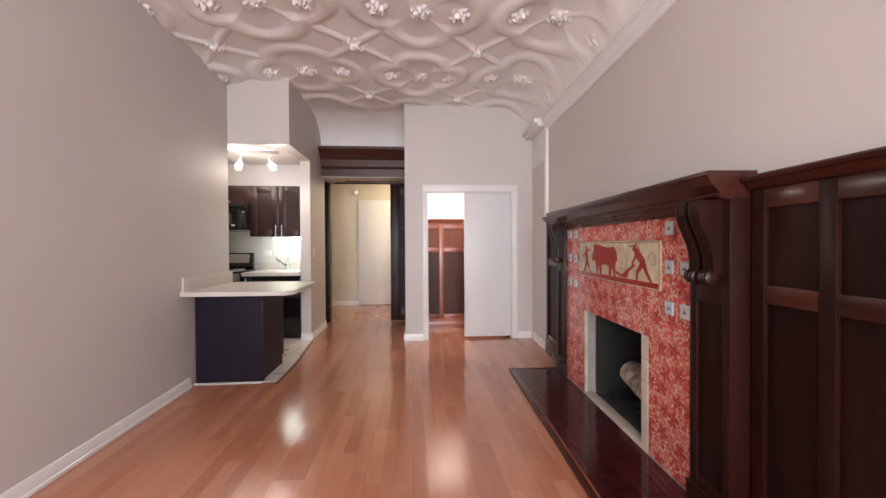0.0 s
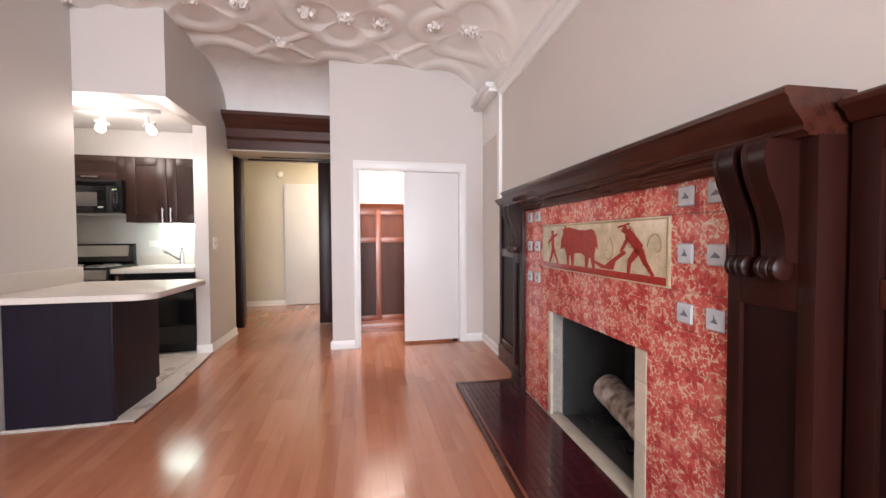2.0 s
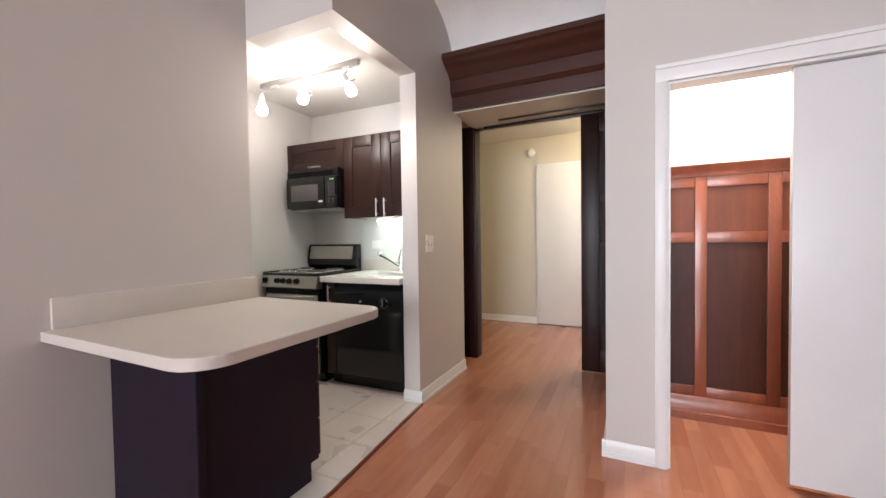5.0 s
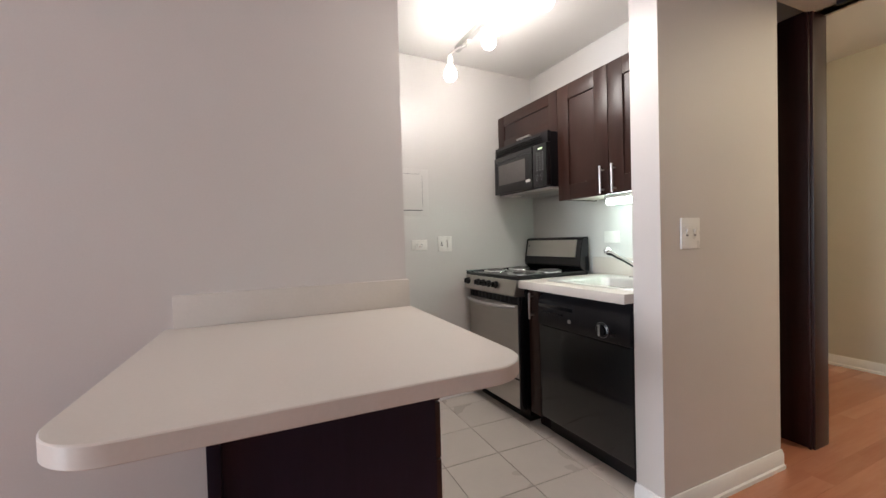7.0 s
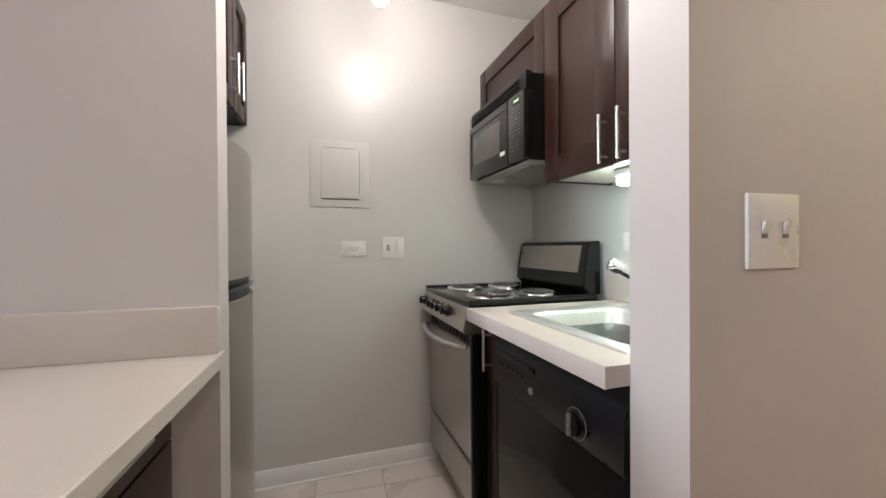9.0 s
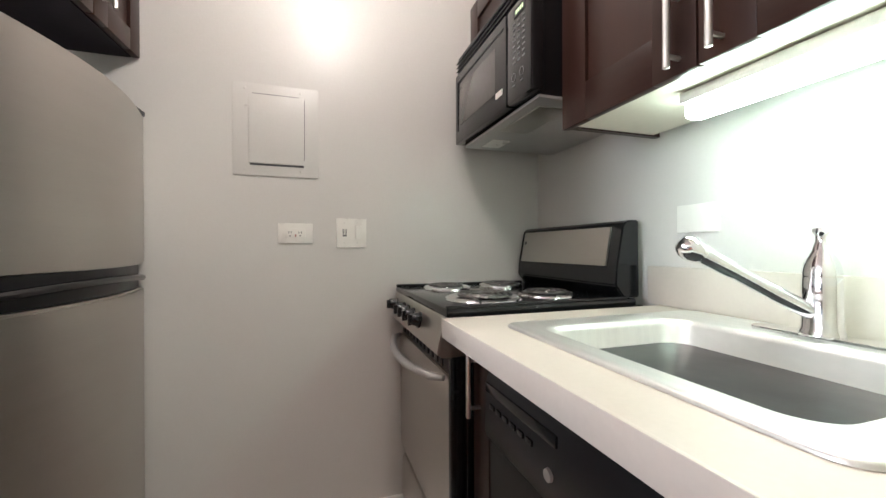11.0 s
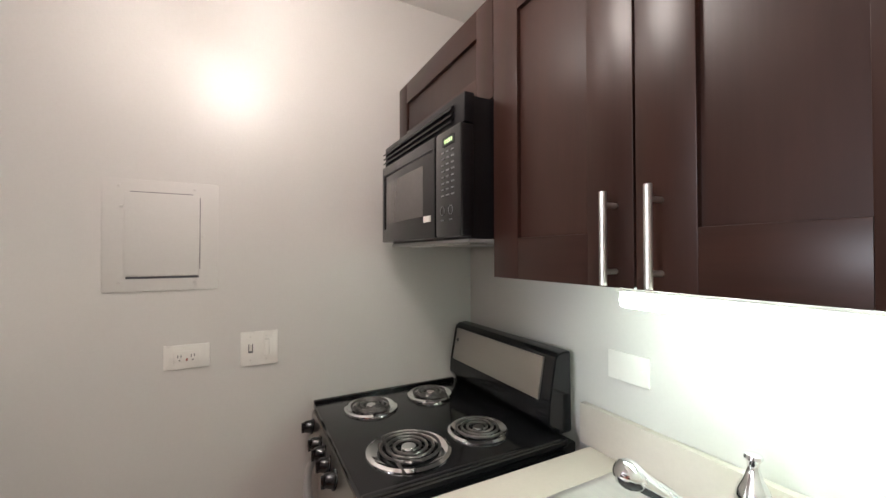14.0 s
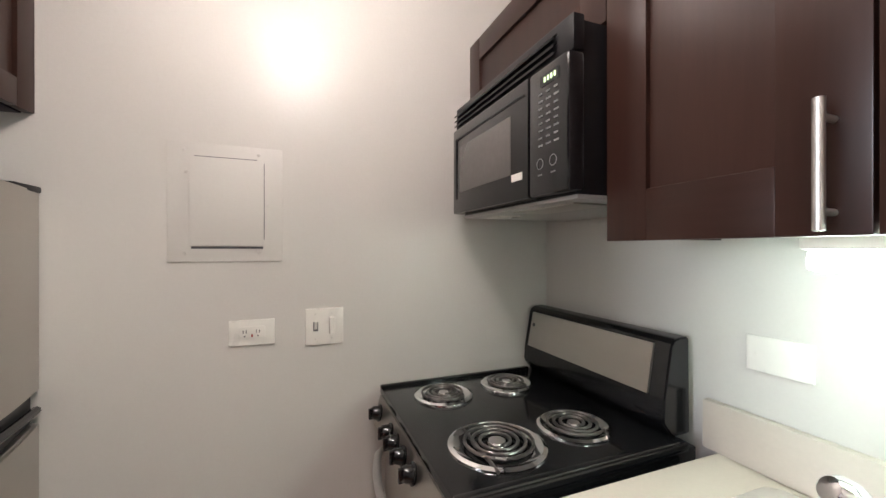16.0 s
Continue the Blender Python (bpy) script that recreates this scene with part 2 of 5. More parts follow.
def floral():
    """Red glaze with dense small flowers outlined in cream and large darker leaves."""
    m, t, b = nodes_of("red_floral_glaze")
    vec = coords(t, (0.01, 1, 1), "Position")
    wob = t.nodes.new("ShaderNodeTexNoise")
    wob.inputs["Scale"].default_value, wob.inputs["Detail"].default_value = 26, 2
    t.links.new(vec, wob.inputs["Vector"])
    add = t.nodes.new("ShaderNodeVectorMath")
    add.operation = "MULTIPLY_ADD"
    t.links.new(wob.outputs["Color"], add.inputs[0])
    add.inputs[1].default_value = (0.0, 0.03, 0.03)
    t.links.new(vec, add.inputs[2])

    def vor(scale, feature, rough=0.0):
        v = t.nodes.new("ShaderNodeTexVoronoi")
        v.feature = feature
        v.inputs["Scale"].default_value = scale
        v.inputs["Randomness"].default_value = 0.85
        t.links.new(add.outputs[0], v.inputs["Vector"])
        return v
    edge = vor(44, "DISTANCE_TO_EDGE").outputs["Distance"]
    blob = vor(21, "F1").outputs["Distance"]
    # lobed leaves of a hand's width, one to a cell
    cell = t.nodes.new("ShaderNodeTexVoronoi")
    cell.inputs["Scale"].default_value, cell.inputs["Randomness"].default_value = 7.4, 0.7
    t.links.new(vec, cell.inputs["Vector"])
    away = t.nodes.new("ShaderNodeVectorMath")
    away.operation = "SUBTRACT"
    t.links.new(vec, away.inputs[0])
    t.links.new(cell.outputs["Position"], away.inputs[1])
    axes = t.nodes.new("ShaderNodeSeparateXYZ")
    t.links.new(away.outputs[0], axes.inputs[0])
    dy, dz = axes.outputs[1], axes.outputs[2]
    turn = t.nodes.new("ShaderNodeSeparateColor")
    t.links.new(cell.outputs["Color"], turn.inputs[0])
    angle = math_node(t, "ADD", math_node(t, "ARCTAN2", dz, dy), math_node(t, "MULTIPLY", turn.outputs[0], 6.28))
    lobe = math_node(t, "ABSOLUTE", math_node(t, "COSINE", math_node(t, "MULTIPLY", angle, 2.5)))
    reach = math_node(t, "SQRT", math_node(t, "ADD", math_node(t, "MULTIPLY", dy, dy), math_node(t, "MULTIPLY", dz, dz)))
    spike = noise_tex(t, vec, 60, 3)
    limit = math_node(t, "ADD", math_node(t, "MULTIPLY", lobe, 0.034), math_node(t, "MULTIPLY", spike, 0.040))
    leafy = math_node(t, "SUBTRACT", limit, reach)
    tone = noise_tex(t, vec, 9, 3)
    base = ramp(t, tone, [(0.35, (0.46, 0.060, 0.055)), (0.5, (0.53, 0.095, 0.082)), (0.68, (0.58, 0.155, 0.125))])
    petals = ramp(t, blob, [(0.24, (1, 1, 1)), (0.34, (0, 0, 0))])
    varied = mixed(t, math_node(t, "MULTIPLY", petals, 0.8), base, (0.62, 0.20, 0.16))
    line = ramp(t, edge, [(0.055, (1, 1, 1)), (0.12, (0, 0, 0))])
    gate = ramp(t, noise_tex(t, vec, 60, 2), [(0.45, (0, 0, 0)), (0.53, (1, 1, 1))])
    lines = mixed(t, 1.0, line, gate, "MULTIPLY")
    flowers = mixed(t, lines, varied, (0.62, 0.44, 0.32))
    leaves = ramp(t, leafy, [(0.004, (0, 0, 0)), (0.010, (1, 1, 1))])
    full = mixed(t, math_node(t, "MULTIPLY", leaves, 0.8), flowers, (0.37, 0.030, 0.036))
    t.links.new(full, b.inputs["Base Color"])
    b.inputs["Roughness"].default_value, b.inputs["Coat Weight"].default_value = 0.16, 0.3
    b.inputs["Coat Roughness"].default_value = 0.06
    bump(t, b, tone, 0.12, 0.001)
    return m


def bark():
    m, t, b = nodes_of("birch_bark")
    vec = coords(t, (1, 1, 1))
    n = noise_tex(t, vec, 14, 6)
    t.links.new(ramp(t, n, [(0.35, (0.10, 0.06, 0.04)), (0.5, (0.30, 0.24, 0.20)), (0.62, (0.48, 0.42, 0.38))]), b.inputs["Base Color"])
    b.inputs["Roughness"].default_value = 0.75
    bump(t, b, n, 0.8, 0.01)
    return m


FLORAL, BARK = floral(), bark()
ASH = plain("log_end_wood", (0.03, 0.022, 0.017), 0.8, var=0.4, scale=30)

# ---- building helpers ----
UNIT = Matrix.Identity(4)


def mesh_of(bm, name, material, angle=38):
    me = bpy.data.meshes.new(name)
    bmesh.ops.recalc_face_normals(bm, faces=bm.faces)
    for f in bm.faces:
        f.smooth = True
    bm.to_mesh(me)
    bm.free()
    me.set_sharp_from_angle(angle=radians(angle))
    me.materials.append(material)
    return me


def thing(name, base, label, category, group="", place=UNIT):
    ob = new(name)
    ob.empty_display_size = 0.1
    ob.matrix_basis = place @ Matrix.Translation(base)
    ob["base"] = base
    return tagged(ob, label, category, group)


def part(name, bm, material, parent, label="", angle=38):
    ob = new(name, mesh_of(bm, name, material, angle))
    ob.parent = parent
    if parent.type == "EMPTY":
        ob.matrix_parent_inverse = Matrix.Translation([-c for c in parent["base"]])
    return tagged(ob, label)


def single(name, bm, material, label, category, group="", place=UNIT, angle=38):
    ob = new(name, mesh_of(bm, name, material, angle))
    ob.matrix_basis = place
    return tagged(ob, label, category, group)


def structure(name, bm, material, label, place=UNIT, parent=None, angle=38):
    ob = new(name, mesh_of(bm, name, material, angle))
    ob.matrix_basis = place
    return tagged(ob, label, kind="structure")


def merge(bm, other):
    me = bpy.data.meshes.new("tmp")
    other.to_mesh(me)
    other.free()
    bm.from_mesh(me)
    bpy.data.meshes.remove(me)
    return bm


def box(a, b, bevel=0.0, bm=None, seg=2):
    tmp = bmesh.new()
    bmesh.ops.create_cube(tmp, size=1)
    for v in tmp.verts:
        v.co = Vector([(a[i] + b[i]) / 2 + v.co[i] * abs(b[i] - a[i]) for i in range(3)])
    if bevel:
        bmesh.ops.bevel(tmp, geom=tmp.edges[:], offset=bevel, segments=seg, affect="EDGES", profile=0.6)
    return tmp if bm is None else merge(bm, tmp)


def boxes(rows, bevel=0.0):
    bm = bmesh.new()
    for a, b in rows:
        box(a, b, bevel, bm)
    return bm


def prism(outline, axis, lo, hi, bm=None, bevel=0.0):
    """A polygon of the two other axes, drawn out along one axis."""
    tmp = bmesh.new()
    order = {0: lambda p, s: (s, p[0], p[1]), 1: lambda p, s: (p[0], s, p[1]), 2: lambda p, s: (p[0], p[1], s)}[axis]
    ends = [[tmp.verts.new(order(p, s)) for p in outline] for s in (lo, hi)]
    n = len(outline)
    for i in range(n):
        tmp.faces.new((ends[0][i], ends[0][(i + 1) % n], ends[1][(i + 1) % n], ends[1][i]))
    tmp.faces.new(ends[0]), tmp.faces.new(ends[1][::-1])
    bmesh.ops.recalc_face_normals(tmp, faces=tmp.faces)
    if bevel:
        bmesh.ops.bevel(tmp, geom=tmp.edges[:], offset=bevel, segments=2, affect="EDGES")
    return tmp if bm is None else merge(bm, tmp)


def lathe(profile, centre, axis=(0, 0, 1), n=24, bm=None):
    """Radius and height pairs turned round an axis through centre."""
    tmp = bmesh.new()
    q = Vector((0, 0, 1)).rotation_difference(Vector(axis).normalized()).to_matrix()
    rings = []
    for r, h in profile:
        if r < 1e-6:
            rings.append([tmp.verts.new(Vector(centre) + q @ Vector((0, 0, h)))])
        else:
            rings.append([tmp.verts.new(Vector(centre) + q @ Vector((r * math.cos(a), r * math.sin(a), h))) for a in (2 * math.pi * i / n for i in range(n))])
    for a, b in zip(rings, rings[1:]):
        for i in range(n):
            j = (i + 1) % n
            if len(a) == 1 and len(b) > 1:
                tmp.faces.new((a[0], b[i], b[j]))
            elif len(b) == 1 and len(a) > 1:
                tmp.faces.new((a[i], a[j], b[0]))
            elif len(a) > 1:
                tmp.faces.new((a[i], a[j], b[j], b[i]))
    return tmp if bm is None else merge(bm, tmp)


def rod(p, q, r, n=16, bm=None, round_end=0.0):
    p, q = Vector(p), Vector(q)
    h = (q - p).length
    e = min(round_end, h / 3)
    prof = [(0, 0), (r * 0.7, 0), (r, e), (r, h - e), (r * 0.7, h), (0, h)] if e else [(0, 0), (r, 0), (r, h), (0, h)]
    return lathe(prof, p, q - p, n, bm)


def tube(points, r, n=10, bm=None, closed=False):
    """A round bar along a line of points; r may change from point to point."""
    tmp = bmesh.new()
    pts = [Vector(p) for p in points]
    rings = []
    for i, p in enumerate(pts):
        if closed:
            d = pts[(i + 1) % len(pts)] - pts[i - 1]
        else:
            d = pts[min(i + 1, len(pts) - 1)] - pts[max(i - 1, 0)]
        q = Vector((0, 0, 1)).rotation_difference(d.normalized()).to_matrix()
        rr = r[i] if isinstance(r, (list, tuple)) else r
        rings.append([tmp.verts.new(p + q @ Vector((rr * math.cos(a), rr * math.sin(a), 0))) for a in (2 * math.pi * k / n for k in range(n))])
    for i in range(len(rings) - (0 if closed else 1)):
        a, b = rings[i], rings[(i + 1) % len(rings)]
        off = min(range(n), key=lambda s: (a[0].co - b[s].co).length)
        for k in range(n):
            tmp.faces.new((a[k], a[(k + 1) % n], b[(k + 1 + off) % n], b[(k + off) % n]))
    if not closed:
        tmp.faces.new(rings[0]), tmp.faces.new(rings[-1])
    return tmp if bm is None else merge(bm, tmp)


def rounded(x0, y0, x1, y1, radii, n=8):
    """A rectangle with its own radius at each corner: near left, near right, far right, far left."""
    pts = []
    for (cx, cy, a0), r in zip(((x0, y0, 180), (x1, y0, 270), (x1, y1, 0), (x0, y1, 90)), radii):
        if r <= 0:
            pts.append((cx, cy))
            continue
        ox, oy = cx + (r if cx == x0 else -r), cy + (r if cy == y0 else -r)
        pts += [(ox + r * math.cos(radians(a0 + 90 * i / n)), oy + r * math.sin(radians(a0 + 90 * i / n))) for i in range(n + 1)]
    return pts

# ---- the shell of the flat ----
RIGHT = pose(2.47, 2.1, 0, 0, 0, -2.5)
LEFT = pose(-1.0, 4.95, 0, 0, 0, 1.2)
KWALL = pose(-1.835, 5.4, 0, 0, 0, 3.2)
TOP = 3.22


def turned(x, y, degrees, dx=0.0, dy=0.0, dz=0.0):
    """Turn about an upright line through (x, y), then shift."""
    return pose(x + dx, y + dy, dz, 0, 0, degrees) @ Matrix.Translation((-x, -y, 0))


RUN = turned(-1.25, 6.38, 2.3, 0.008)
CABS = turned(-0.85, 6.06, 2.3)
SINK = turned(-0.80, 6.20, 2.3)
PLATES = turned(-1.12, 6.385, 2.3, 0, 0.006)
RANGE = turned(-1.272, 6.30, 2.8, 0.002, -0.010, 0.012)
OVEN = turned(-1.767, 5.94, 2.3, -0.022, 0.000, 0.008)

structure("floor", box((-2.6, -3.1, -0.2), (3.2, 9.1, -0.014)), GROUT, "screed under the timber and tile floors")
structure("wall_left", box((-0.10, -8.0, 0), (0, 0, TOP)), PAINT, "greige painted plaster wall of the living room", LEFT)
structure("wall_back", boxes([((-1.0, -3.02, 0), (-0.7, -2.9, TOP)), ((2.5, -3.02, 0), (2.8, -2.9, TOP)), ((-0.7, -3.02, 0), (2.5, -2.9, 0.7)), ((-0.7, -3.02, 2.8), (2.5, -2.9, TOP))]), PAINT, "greige painted wall with a wide window")
structure("wall_right", boxes([((0, -5.2, 0), (0.15, 0.70, TOP)), ((0, 1.555, 0), (0.15, 4.6, TOP)), ((0, 0.70, 0.71), (0.15, 1.555, TOP))]), PAINT, "greige painted wall above the dark panelling", RIGHT)
for name, a, b in (("wall_closet_1", (0.912, 5.638, 0), (1.205, 5.74, TOP)), ("wall_closet_2", (2.345, 5.638, 0), (2.68, 5.74, TOP)), ("wall_closet_3", (1.205, 5.638, 1.968), (2.345, 5.74, TOP)), ("wall_closet_4", (0.912, 5.74, 0), (1.0, 7.0, TOP))):
    structure(name, box(a, b), PAINT, "greige painted closet wall beside its doorway")
structure("wall_closet_inside", boxes([((1.0, 6.36, 0), (2.75, 6.46, 2.8)), ((1.0, 5.74, 2.8), (2.75, 6.46, 2.9))]), KITCHEN_PAINT, "pale painted wall inside the closet")
structure("wall_partition", boxes([((-0.475, 5.80, 0), (-0.344, 6.64, TOP)), ((-0.75, 6.5, 0), (-0.62, 7.0, TOP))]), PAINT, "greige painted partition beside the kitchen")
structure("wall_header", boxes([((-1.0, 4.95, 2.385), (-0.344, 5.07, TOP)), ((-0.475, 5.07, 2.385), (-0.344, 5.80, TOP))]), PAINT, "painted header above the kitchen opening")
structure("wall_kitchen_end", box((-0.12, -1.5, 0), (0, 1.12, 2.7)), KITCHEN_PAINT, "pale painted kitchen end wall", KWALL)
structure("wall_kitchen_back", box((-1.95, 6.385, 0), (-0.44, 6.47, 2.7)), KITCHEN_PAINT, "pale painted wall behind sink and range", RUN)
structure("wall_kitchen_niche", box((-1.835, 3.9, 0), (-1.08, 4.08, 2.7)), KITCHEN_PAINT, "pale painted wall behind the refrigerator")
structure("ceiling_kitchen", boxes([((-1.9, 3.95, 2.45), (-1.06, 4.96, 2.55)), ((-1.9, 4.96, 2.45), (-0.43, 6.45, 2.55))]), CEIL_WHITE, "flat white kitchen ceiling")
structure("wall_hall", boxes([((-2.4, 8.76, 0), (2.6, 8.88, 2.8)), ((-2.4, 7.0, 0), (-2.28, 8.76, 2.8)), ((2.5, 7.0, 0), (2.62, 8.76, 2.8)), ((-2.4, 6.98, 0), (-0.62, 7.1, 2.8)), ((0.93, 6.98, 0), (2.6, 7.1, 2.8))]), WARM_LIT_PAINT, "painted hall walls, warm lamp tint in the colour")
structure("ceiling_hall", box((-2.4, 6.99, 2.58), (2.6, 8.88, 2.7)), CEIL_WHITE, "flat white hall ceiling")

# the window behind the walk's start
win = structure("window_1", boxes([((-0.7, -3.0, 0.7), (-0.63, -2.92, 2.8)), ((2.43, -3.0, 0.7), (2.5, -2.92, 2.8)), ((-0.63, -3.0, 2.73), (2.43, -2.92, 2.8)), ((-0.63, -3.0, 0.7), (2.43, -2.92, 0.77)), ((0.87, -2.99, 0.77), (0.93, -2.93, 2.73))], 0.004), WHITE, "white painted window with two panes")
glass_m, glass_t, glass_b = nodes_of("window_glass")
glass_b.inputs["Transmission Weight"].default_value, glass_b.inputs["Roughness"].default_value = 1.0, 0.02
for x0, x1 in ((-0.63, 0.87), (0.93, 2.43)):
    pane = part("pane", box((x0, -2.965, 0.77), (x1, -2.959, 2.73)), glass_m, win)
    pane.visible_shadow = False

# ---- the moulded plaster ceiling ----


def relief(x, y):
    """Depth of the strapwork ribs and rosettes hanging below the vault."""
    period = 1.18
    h = np.zeros_like(x)

    def rib(d, width, height):
        k = np.clip(1.15 * (1.0 - np.abs(d) / width), 0, 1)
        return height * (k * k * (3 - 2 * k))
    x, y = x + 0.05 * np.sin(2.1 * x + 0.7 * y) + 0.03 * np.sin(3.7 * y), y + 0.04 * np.sin(2.6 * x + 1.1)
    u, v = (x + 0.12) / period, (y - 0.06) / period
    u, v = (u - np.floor(u + 0.5)) * period, (v - np.floor(v + 0.5)) * period
    near = np.minimum.reduce([np.hypot(u - cx, v - cy) for cx, cy in ((0.23, 0), (-0.23, 0), (0, 0.23), (0, -0.23))])
    swell = 0.75 + 0.25 * np.sin(2.9 * x + 1.3) * np.sin(2.2 * y + 0.4)
    h = np.maximum(h, rib(near - 0.25, 0.115, 0.033) * swell)
    outside = near > 0.25
    cu, cv = period / 2 - np.abs(u), period / 2 - np.abs(v)
    corner = np.hypot(cu, cv)
    h = np.maximum(h, np.where(outside, rib(np.abs(cu - cv), 0.080, 0.016), 0))
    bosses = [(np.hypot(u, v), np.arctan2(v, u)), (corner, np.arctan2(cv, cu)), (np.hypot(np.abs(u) - 0.34, v), np.arctan2(v, np.abs(u) - 0.34))]
    for r, ang in bosses:
        petal = 0.105 * (0.66 + 0.34 * np.cos(5 * ang + 2.6 * np.sin(34 * r)))
        dome = np.sqrt(np.clip(1 - (r / petal) ** 2, 0, 1))
        h = np.maximum(h, 0.048 * dome * (0.66 + 0.34 * np.sin(r * 150 + 4 * ang)))
    return h


def vault(x, y):
    z = np.full_like(x, 3.11)
    edge = 2.47 + (y - 2.1) * math.tan(radians(2.5)) + 0.01
    d = np.clip(edge - x, 0, 0.54)
    cove = 2.66 + 0.45 * np.sqrt(np.clip(1 - ((0.54 - d) / 0.54) ** 2, 0, 1))
    e = np.clip((y - 5.85) / 0.60, 0, 1)
    end = 2.71 + 0.40 * np.sqrt(1 - e ** 2)
    left = 3.11 - 0.05 * np.clip((-0.3 - x) / 0.7, 0, 1) ** 2
    z = np.minimum(np.minimum(z, left), np.minimum(cove, end))
    fade = np.clip((z - 2.70) / 0.14, 0, 1) * (0.35 + 0.65 * np.clip((z - 2.75) / 0.3, 0, 1))
    wobble = 0.006 * np.sin(3.1 * x + 1.7 * y) + 0.004 * np.sin(7.3 * y - 2.0 * x)
    fade = fade * (1 - 0.82 * np.clip((y - 5.6) / 0.25, 0, 1) * np.clip((1.1 - x) / 0.2, 0, 1))
    return z - relief(x, y) * fade + wobble * fade


def grid_surface(xs, ys, zs):
    nx, ny = len(xs), len(ys)
    X, Y = np.meshgrid(xs, ys, indexing="ij")
    verts = np.stack([X, Y, zs], -1).reshape(-1, 3)
    i = np.arange(nx * ny).reshape(nx, ny)
    faces = np.stack([i[:-1, :-1], i[:-1, 1:], i[1:, 1:], i[1:, :-1]], -1).reshape(-1, 4)
    return verts, faces


gx = np.linspace(-1.06, 2.72, 340)
gy = np.concatenate([np.linspace(-2.95, 2.6, 90)[:-1], np.linspace(2.6, 6.62, 390)])
GX, GY = np.meshgrid(gx, gy, indexing="ij")
cv, cf = grid_surface(gx, gy, vault(GX, GY))
base_i = len(cv)
slab = np.array([(x, y, z) for x in (-1.15, 2.8) for y in (-3.0, 7.05) for z in (3.2, 3.3)])
slab_f = np.array([(0, 1, 3, 2), (4, 6, 7, 5), (0, 4, 5, 1), (2, 3, 7, 6), (0, 2, 6, 4), (1, 5, 7, 3)]) + base_i
me = bpy.data.meshes.new("ceiling")
me.from_pydata(np.concatenate([cv, slab]).tolist(), [], np.concatenate([cf, slab_f]).tolist())
me.polygons.foreach_set("use_smooth", [True] * len(me.polygons))
me.set_sharp_from_angle(angle=radians(50))
me.materials.append(PLASTER)
tagged(new("ceiling", me), "white moulded plaster ceiling with strapwork ribs and rosettes", kind="structure")

crown = prism([(0.0, 2.60), (-0.018, 2.605), (-0.03, 2.625), (-0.03, 2.65), (-0.055, 2.675), (-0.06, 2.70), (-0.075, 2.71), (-0.075, 2.735), (0.0, 2.735)], 1, -7.1, 2.86)
structure("trim_crown", crown, WHITE, "white plaster crown moulding along the vault's foot", RIGHT)
structure("trim_crown_return", boxes([((-0.115, 2.90, 2.66), (0.0, 3.535, 2.70)), ((-0.15, 2.90, 2.70), (0.0, 3.535, 2.75))], 0.008), WHITE, "white plaster ledge in the corner by the closet", RIGHT)
structure("trim_bead", boxes([((-0.035, 2.83, 1.57), (0.0, 2.905, 2.66)), ((-0.02, 2.86, 0.0), (0.0, 2.90, 1.57))], 0.008), WHITE, "white painted corner strip", RIGHT)
structure("trim_upper_band", box((-0.006, 2.905, 2.27), (0.0, 3.535, 2.66), 0.002), WHITE, "white painted upper part of the wall", RIGHT)

# ---- skirting and casings ----


def skirting(name, p, q, side, place=UNIT, h=0.088, axis=1):
    """White skirting of moulded section along x or y."""
    s = side
    prof = [(0, 0), (s * 0.022, 0), (s * 0.022, 0.018), (s * 0.014, 0.022), (s * 0.014, h - 0.02), (s * 0.006, h), (0, h)]
    if axis == 1:
        bm = prism([(p[0] + a, b) for a, b in prof], 1, p[1], q[1])
    else:
        bm = prism([(p[1] + a, b) for a, b in prof], 0, p[0], q[0])
    return structure(name, bm, WHITE, "white painted skirting board", place)


skirting("baseboard_left", (0, -9.9), (0, -0.80), 1, LEFT)
skirting("baseboard_partition", (-0.344, 5.80), (-0.344, 6.64), 1)
skirting("baseboard_column", (-0.475, 5.80), (-0.322, 5.80), -1, axis=0)
skirting("baseboard_closet", (0.89, 5.638), (1.146, 5.638), -1, axis=0)
skirting("baseboard_closet_side", (0.912, 5.62), (0.912, 6.97), -1)
skirting("baseboard_closet_right", (2.417, 5.638), (2.60, 5.638), -1, axis=0)
skirting("baseboard_right", (0, 2.90), (0, 3.53), -1, RIGHT)
skirting("baseboard_hall", (-2.28, 8.76), (-0.12, 8.76), -1, axis=0)
skirting("baseboard_kitchen", (0, -0.54), (0, 0.36), 1, KWALL, h=0.095)


def casing(x0, x1, z0, z1, y, parent):
    return boxes([((x0, y - 0.018, z0), (x1, y, z1)), ((x0 + 0.008, y - 0.026, z0), (x1 - 0.008, y - 0.018, z1))], 0.004)


structure("trim_closet_casing_left", casing(1.146, 1.205, 0, 1.968, 5.638, None), WHITE, "white painted door casing")
structure("trim_closet_casing_right", casing(2.345, 2.415, 0, 1.968, 5.638, None), WHITE, "white painted door casing")
structure("trim_closet_casing_head", boxes([((1.146, 5.62, 1.968), (2.415, 5.638, 2.052)), ((1.146, 5.612, 2.03), (2.415, 5.62, 2.052))], 0.004), WHITE, "white painted door head")
structure("trim_closet_jamb", boxes([((1.205, 5.638, 0), (1.215, 5.74, 1.968)), ((2.335, 5.638, 0), (2.345, 5.74, 1.968)), ((1.215, 5.638, 1.955), (2.335, 5.74, 1.968))]), WHITE, "white painted door lining")
d1 = structure("door_1", box((1.70, 5.672, 0.028), (2.333, 5.708, 1.952), 0.003), DOOR_WHITE, "white flush sliding closet door, half open")
